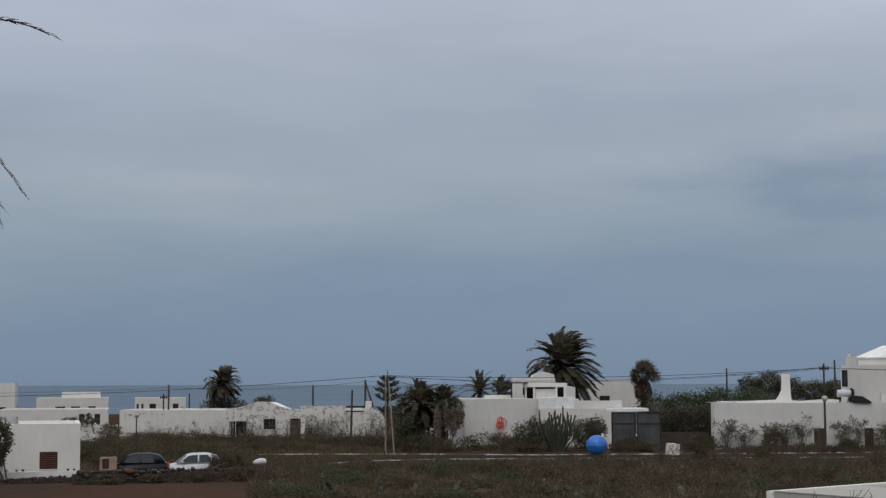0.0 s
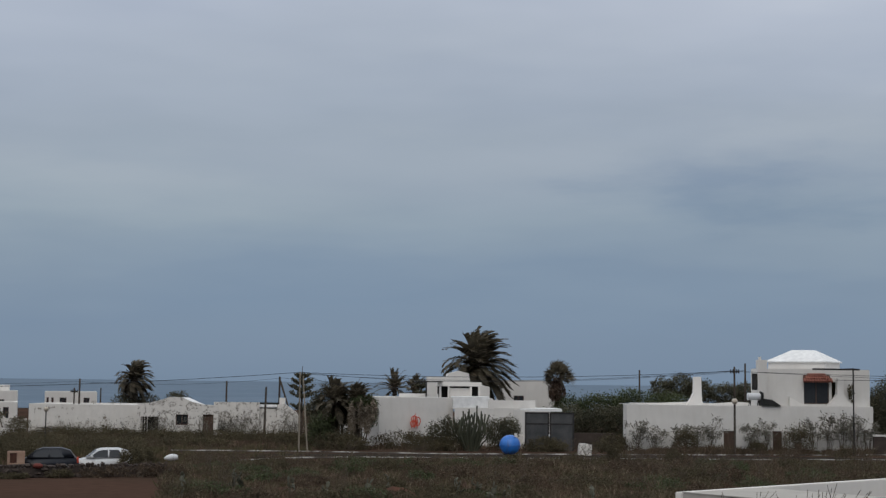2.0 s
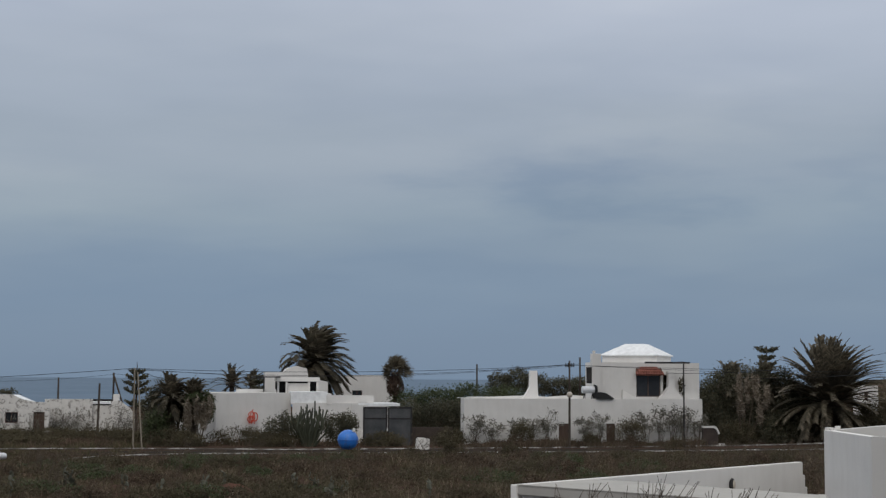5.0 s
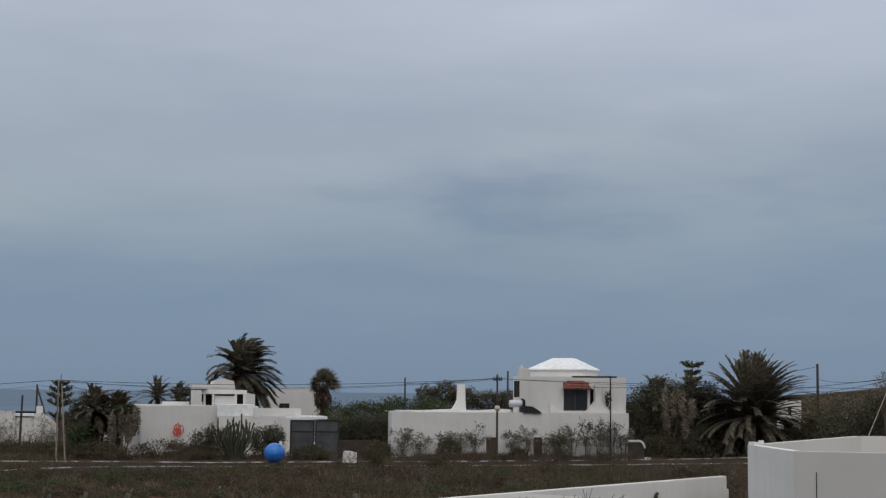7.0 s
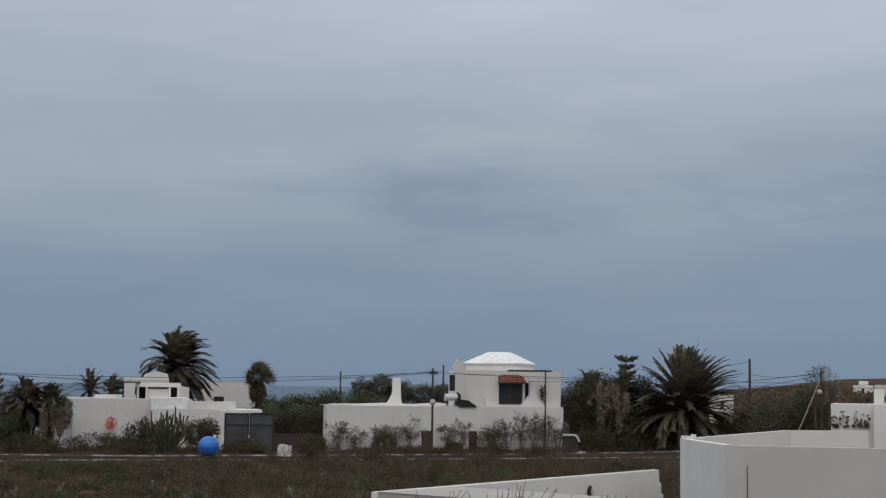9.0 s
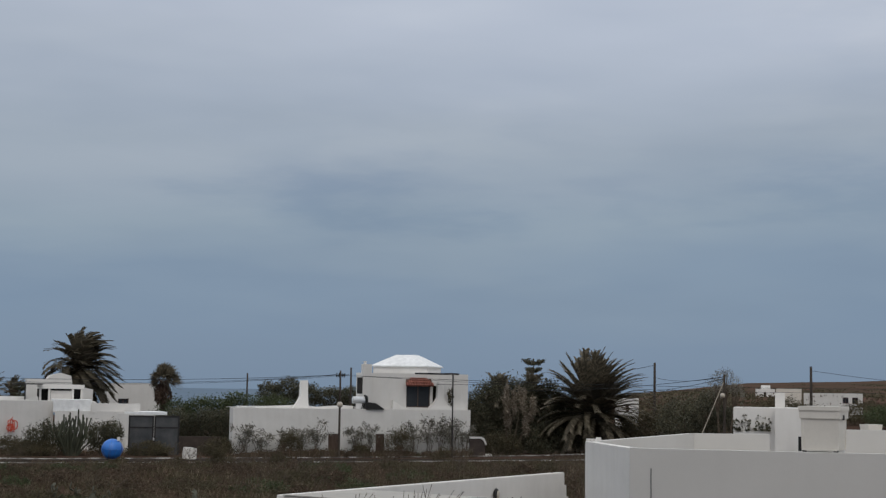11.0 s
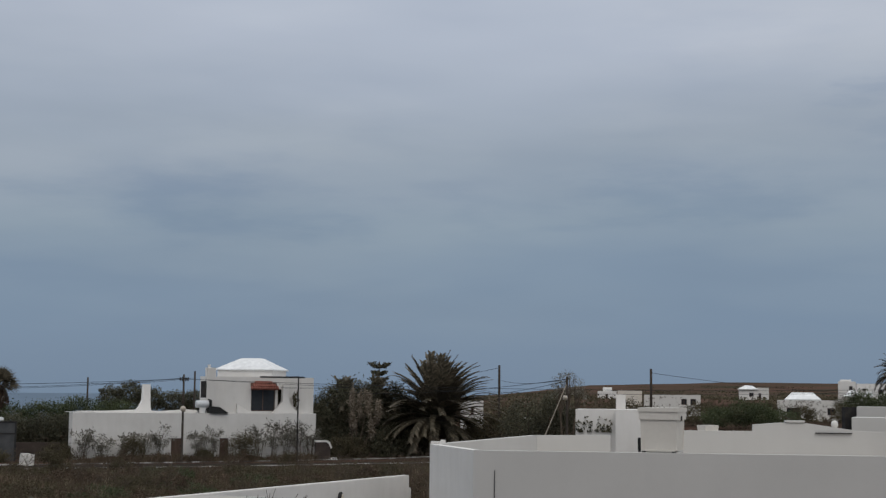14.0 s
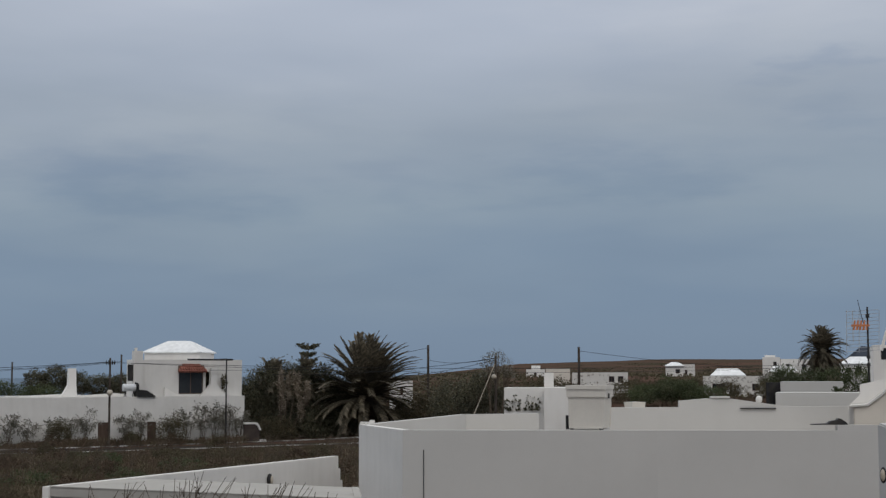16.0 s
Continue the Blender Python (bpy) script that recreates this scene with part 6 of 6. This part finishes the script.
# ---- the field: tufts, stalks and prickly pear ----
def lane_cap(x, y):
    """How tall growth may stand before the lane's white caps."""
    if x < -12.3:
        return 9.0
    far = np.interp(x, [-12, -4, 6, 20, 35, 42], [97.7, 97.3, 95.5, 96.6, 98.5, 96.2])
    near = far if x < -7.7 else np.interp(x, [-8, -4, 6, 24, 35, 40], [87.1, 89.3, 90.3, 91.2, 92.3, 90.2])
    return 0.10 + 0.048 * (near - y) if y < near else 0.08 if y < far else 9.0


def blades(n, region, hlo, hhi, per, mat, name, label, width, lean=0.35, seed=5, keep=None):
    """Tufts of upright blades and twigs standing on the ground."""
    g = np.random.default_rng(seed)
    verts, faces = [], []
    x0, x1, y0, y1 = region
    for i in range(n):
        x, y = g.uniform(x0, x1), g.uniform(y0, y1)
        if keep and not keep(x, y):
            continue
        z = ground_z(x, y) - 0.03
        H = g.uniform(hlo, hhi) * (0.55 + 0.9 * max(0, 0.5 + noise.noise((x * 0.25, y * 0.25, 3))))
        if H < 1.0 and g.uniform() < 0.96:
            H = min(H, lane_cap(x, y))
        for k in range(per):
            a = g.uniform(0, 6.2832)
            o = np.array((math.cos(a), math.sin(a))) * g.uniform(0.02, 0.22)
            d = np.array((math.cos(a), math.sin(a))) * g.uniform(0, lean) * H + (0.08 * H, 0)
            h = H * g.uniform(0.5, 1.0)
            w = width * g.uniform(0.6, 1.4)
            b = len(verts)
            px, py = x + o[0], y + o[1]
            verts += [(px - w, py, z), (px + w, py, z), (px + w * 0.7 + d[0] * 0.5, py + d[1] * 0.5, z + h * 0.6), (px - w * 0.7 + d[0] * 0.5, py + d[1] * 0.5, z + h * 0.6), (px + d[0], py + d[1], z + h)]
            faces += [(b, b + 1, b + 2, b + 3), (b + 3, b + 2, b + 4)]
    ob = raw(name, verts, faces, mat)
    return tagged(ob, label, "scrub", kind="stuff")


def field(x, y):
    return not (x < -7.5 - (y - 55) * 0.12 and y < 74) and not (x > 6.5 and y < 47) and not (x > 16 and y < 52)


blades(5200, (-12, 42, 50, 92), 0.18, 0.5, 8, SCRUB, "dry_scrub", "brown dry scrub covering the field", 0.014, 0.8, 5, field)
blades(3600, (-12, 42, 50, 92), 0.15, 0.4, 8, GRASS, "rough_grass", "rough grey-green grass in the field", 0.016, 0.9, 6, field)
blades(260, (-10, 42, 58, 92), 0.8, 1.5, 4, SCRUB, "dry_stalks", "tall dry stalks standing above the scrub", 0.009, 0.4, 8, field)
blades(900, (17.5, 35.0, 97.3, 99.9), 0.25, 0.75, 9, SCRUB, "wall_foot_scrub", "dry scrub along the foot of a long white wall", 0.02, 0.9, 71)
blades(500, (18.0, 35.0, 97.6, 100.0), 0.2, 0.6, 9, GRASS, "wall_foot_grass", "rough grass along the foot of a long white wall", 0.02, 0.9, 72)
blades(1300, (-30, -3, 86.5, 100.5), 0.3, 0.6, 9, GRASS, "verge_scrub", "rough growth on the verge by the lane", 0.018, 0.8, 15)
blades(1600, (-30, 20, 100.5, 126), 0.2, 0.5, 9, SCRUB, "far_scrub", "dry scrub before the old houses", 0.02, 0.8, 9)
blades(900, (38, 130, 95, 190), 0.3, 0.8, 8, SCRUB, "rise_scrub", "thin scrub on the rise inland", 0.04, 0.7, 10)


def scrub_leaves(name, seed, count, size, squash, mat, label, tall, freq):
    """Tangled shrubs: loose heaps of small leaves and twigs in drifts over the field."""
    g = np.random.default_rng(seed)
    pts = []
    while len(pts) < count:
        x, y = g.uniform(-12, 42), g.uniform(50, 93)
        m = noise.noise((x * freq, y * freq, seed))
        if not field(x, y) or m < -0.1:
            continue
        r = g.uniform(0.25, 0.6)
        h = tall * g.uniform(0.5, 1.2) * (0.6 + m) * (1.0 + 0.5 * smooth((x - 8) / 20) * smooth((y - 76) / 10))
        if g.uniform() < 0.97:
            h = min(h, lane_cap(x, y))
        for k in range(70):
            a, d = g.uniform(0, 6.283), r * math.sqrt(g.uniform(0, 1))
            pts.append((x + math.cos(a) * d, y + math.sin(a) * d, ground_z(x, y) + h * g.uniform(0, 1) * (1 - 0.7 * (d / r) ** 2)))
    v, f = leaves(np.array(pts), size, squash)
    tagged(raw(name, v, f, mat), label, "scrub", kind="stuff")


scrub_leaves("low_shrubs", 12, 60000, 0.05, 0.45, OLIVE, "low tangled dry-green shrubs over the field", 0.75, 0.22)
scrub_leaves("twiggy_shrubs", 31, 60000, 0.11, 0.09, SCRUB, "brown leafless twiggy shrubs over the field", 0.9, 0.3)


def prickly_pear(x, y, n, seed, label="grey-green prickly pear in the field"):
    t = thing("prickly_pear", x, y, ground_z(x, y), 0, label, "cactus", "prickly pears")
    g = random.Random(seed)
    roots = [(Vector((0, 0, 0)), 90.0)]
    for k in range(n):
        p, ang = g.choice(roots)
        a = ang + g.uniform(-50, 50)
        turn = g.uniform(0, 180)
        L = g.uniform(0.2, 0.32)
        axis = Vector((math.cos(radians(a)) * math.cos(radians(turn)), math.cos(radians(a)) * math.sin(radians(turn)), abs(math.sin(radians(a))))).normalized()
        c = p + axis * L * 0.5
        m = Matrix.Translation(c) @ axis.to_track_quat("Z", "Y").to_matrix().to_4x4() @ Matrix.Diagonal((L * 0.36, 0.03, L * 0.52, 1))
        bm = bmesh.new()
        bmesh.ops.create_icosphere(bm, subdivisions=1, radius=1, matrix=m)
        part("pad", bm, PEAR, t)
        roots.append((p + axis * L * 0.92, a))


PEAR = noisy("pear_pad", (0.06, 0.062, 0.042), (0.115, 0.112, 0.082), 4, rough=0.7)
g = random.Random(21)
for k in range(18):
    prickly_pear(g.uniform(-7.5, 9), g.uniform(56, 63), g.randint(7, 12), k)


# bare twigs reaching up before the porch
def bare_twigs(x, y, h, seed, label="tall bare dead weed stalks before a white porch"):
    t = thing("dead_weed", x, y, ground_z(x, y), 0, label, "weed", "dead weeds")
    g = random.Random(seed)
    for k in range(5):
        bm = bmesh.new()
        p, lean = Vector((g.uniform(-0.3, 0.3), 0, 0)), g.uniform(-0.06, 0.14)
        pts = [p]
        for i in range(6):
            p = p + Vector((lean * i * 0.5 + g.uniform(-0.035, 0.035), g.uniform(-0.05, 0.05), h / 6 * g.uniform(0.8, 1.0)))
            pts.append(p)
        tube(bm, pts, 0.016, 0.006, 4)
        for j in range(5):
            q = pts[g.randint(2, 5)]
            e = q + Vector((g.uniform(-0.22, 0.26), 0, g.uniform(0.1, 0.26)))
            tube(bm, [q, q.lerp(e, 0.5) + Vector((0.02, 0, 0.03)), e], 0.010, 0.004, 3)
        part("stalk", bm, TWIG, t)


for k, (x, y, h) in enumerate(((7.9, 31.8, 2.15), (8.6, 31.2, 2.0), (9.3, 30.4, 2.3), (9.6, 30.2, 2.4), (10.0, 29.8, 2.1), (10.5, 29.2, 2.25), (10.8, 28.9, 2.3), (11.2, 28.4, 1.95), (8.2, 31.5, 2.2), (9.0, 30.7, 2.25), (10.25, 29.5, 2.2), (11.6, 28.2, 2.1), (9.45, 30.3, 2.35), (10.65, 29.0, 2.3))):
    bare_twigs(x, y, h * 1.22, k)


def climber(x, y, turn, length, height, n, seed):
    """Grey creeper and weeds growing up a wall face."""
    g = np.random.default_rng(seed)
    t = thing("wall_creeper", x, y, 0, turn, "grey dusty creeper growing up an old white wall", "creeper", "wall creepers")
    pts, bm = [], bmesh.new()
    for k in range(n):
        s, top = g.uniform(0, length), height * g.uniform(0.2, 1.0)
        p = [Vector((s, -0.08, -0.2))]
        for i in range(4):
            p.append(p[-1] + Vector((g.normal() * 0.18, 0, (top + 0.2) / 4)))
        tube(bm, p, 0.022, 0.01, 4)
        for i in range(26):
            q = p[g.integers(1, 5)]
            pts.append((q.x + g.normal() * 0.16, -0.10 - abs(g.normal()) * 0.06, q.z + g.normal() * 0.16))
    part("stem", bm, TWIG, t)
    v, f = leaves(np.array(pts), 0.075, 0.4)
    raw("foliage", v, f, SILVER, t)


climber(-27.6, 126.6, -1.5, 9.0, 1.1, 46, 1)
climber(-18.4, 125.5, 0, 5.9, 1.5, 44, 2)
climber(-12.3, 126.9, 0, 3.7, 2.0, 46, 3)
climber(-7.0, 126.8, 0, 2.2, 2.0, 24, 4)
climber(1.9, 105.65, 24, 5.0, 0.9, 10, 6)
climber(90.9, 119.0, -37, 6.8, 1.5, 22, 7)

# tall loose weeds on the near side of the lane
g = np.random.default_rng(77)
for k in range(36):
    x = g.uniform(8, 31) if k % 4 else g.uniform(-6, 13)
    y = np.interp(x, [-8, -4, 6, 24, 35, 40], [87.1, 89.3, 90.3, 91.2, 92.3, 90.2]) - g.uniform(0.4, 3.5)
    hh = g.uniform(0.3, 1.2 if x > 13 else 0.6)
    if k % 4 != 1:
        hh = min(hh, 0.8 * lane_cap(x, y))
    bush("lane_weed", x, y, ground_z(x, y), [(0, 0, hh * 0.45, 0.7, 0.5, hh * 0.5), (g.uniform(-0.5, 0.5), 0, hh * 0.8, 0.4, 0.3, hh * 0.45)], 300, 0.13, OLIVE if k % 3 else SCRUB, "loose dry weed clump on the edge of the field", "weed", 2, "lane weeds", squash=0.25)


def hill_scrub():
    """Dark low bushes dotted over the rising land."""
    g = np.random.default_rng(40)
    pts = []
    for k in range(1500):
        a, r = radians(g.uniform(19, 50)), 140 * (4.2 ** g.uniform(0, 1))
        x, y = r * math.sin(a), r * math.cos(a)
        s = g.uniform(0.4, 1.0)
        for i in range(26):
            pts.append((x + g.normal() * s * 1.3, y + g.normal() * s, ground_z(x, y) + abs(g.normal()) * s * 0.35))
    v, f = leaves(np.array(pts), 0.2, 0.6)
    tagged(raw("hill_scrub", v, f, OLIVE), "dark low bushes dotted over the rising brown land", "scrub", kind="stuff")


hill_scrub()

# thicker shrubs and pale stalks here and there in the field
g = np.random.default_rng(55)
for k in range(135):
    x, y = g.uniform(-9, 36), g.uniform(54, 86)
    if not field(x, y):
        continue
    hh, w = min(g.uniform(0.35, 1.0), 1.15 * lane_cap(x, y)), g.uniform(0.5, 1.5)
    bush("field_shrub", x, y, ground_z(x, y), [(0, 0, hh * 0.4, w, 0.7, hh * 0.55), (w * 0.6, 0.2, hh * 0.4, w * 0.6, 0.6, hh * 0.4)], 460, 0.11, (OLIVE, SCRUB, OLIVE, GREEN, SCRUB)[k % 5], "low dry shrub in the fallow field", "shrub", 8, "field shrubs", squash=0.35)
for k in range(80):
    x, y = g.uniform(-8, 37), g.uniform(58, 90)
    if field(x, y):
        bare_twigs(x, y, g.uniform(0.8, 1.7), 100 + k, "tall pale dead weed stalks in the field")

blades(420, (-10, 38, 54, 90), 0.3, 0.7, 12, STRAW, "straw_tufts", "pale straw-coloured grass tufts in the field", 0.010, 0.7, 61, field)

bush("roof_plant", 38.6, 40.6, 3.6, [(-0.9, 0.8, 0.5, 0.35, 0.3, 0.25), (0, 0, 0.5, 0.4, 0.3, 0.3), (0.8, -0.7, 0.6, 0.4, 0.3, 0.35)], 500, 0.10, GREEN, "green pot plants on a neighbouring roof terrace", "plant", 8)
for x, y, rx, rz in ((-26, 94, 2.2, 0.7), (-21.5, 96, 2.4, 0.8), (-16, 95.5, 2.0, 0.6), (-13.3, 88.5, 1.0, 0.9), (-12.75, 83.9, 0.7, 0.85)):
    bush("verge_bush", x, y, ground_z(x, y), [(0, 0, rz * 0.6, rx, 0.9, rz), (rx * 0.6, 0, rz * 0.5, rx * 0.7, 0.8, rz * 0.8)], 1300, 0.11, OLIVE, "dry scrub bush on the verge by the parked cars", "bush", 8, "scrub bushes")


def earth_mound(x, y, rx, ry, h, seed):
    """A low heap of reddish dug earth, lumpy and slumped."""
    bm = bmesh.new()
    n, rows = 40, []
    for i in range(9):
        s = i / 8
        rows.append([bm.verts.new((x + rx * s * math.cos(6.2832 * k / n), y + ry * s * math.sin(6.2832 * k / n),
                     ground_z(x, y) - 0.05 + h * (1 - s * s) ** 1.3 + 0.16 * h * noise.noise((math.cos(6.2832 * k / n) * s * 5, math.sin(6.2832 * k / n) * s * 5, seed)))) for k in range(n)])
    for a, b in zip(rows[1:], rows[2:]):
        for k in range(n):
            bm.faces.new((a[k], a[(k + 1) % n], b[(k + 1) % n], b[k]))
    bm.faces.new(rows[1])
    for v in rows[0]:
        bm.verts.remove(v)
    tagged(part("earth_mound", bm, EARTH), "low heap of reddish dug earth in the field", "earth", "earth mounds")


EARTH = noisy("red_earth", (0.10, 0.05, 0.036), (0.065, 0.042, 0.032), 1.2, rough=1.0, spec=0.0, bump=0.6)
for x, y, w, hh in ((-16.2, 70.0, 0.9, 0.3), (-14.1, 70.9, 0.6, 0.4), (-12.4, 71.3, 1.0, 0.5), (-10.6, 71.9, 1.1, 0.65), (-9.2, 72.4, 1.0, 0.6)):
    bush("track_weed", x, y, ground_z(x, y), [(0, 0, hh * 0.4, w, 0.4, hh * 0.6), (w * 0.5, 0, hh * 0.6, w * 0.5, 0.3, hh * 0.6)], 420, 0.11, (OLIVE, SCRUB)[hh > 0.45], "dry weeds growing against a lava stone wall", "weed", 8, "track weeds", squash=0.3)
earth_mound(1.5, 60.5, 1.1, 0.9, 0.5, 1)
earth_mound(-0.4, 61.1, 0.7, 0.7, 0.34, 2)

# the inland side stands a tenth of a degree nearer the lane, as seen from the terrace
swing = Matrix.Rotation(radians(0.1), 4, "Z")
bpy.context.view_layer.update()
for ob in list(scene.objects):
    if ob.parent or ob.type not in ("MESH", "EMPTY") or ob.name.split(".")[0] in ("near_house", "roof_chest", "ground", "water", "backdrop", "porch", "hill_scrub", "rise_scrub", "roof_brick"):
        continue
    c = ob.matrix_world.translation
    if ob.type == "MESH" and c.length < 1:
        c = sum((Vector(p) for p in ob.bound_box), Vector()) / 8
    if c.y > 5 and 20.6 < math.degrees(math.atan2(c.x, c.y)) < 60:
        ob.matrix_world = swing @ ob.matrix_world
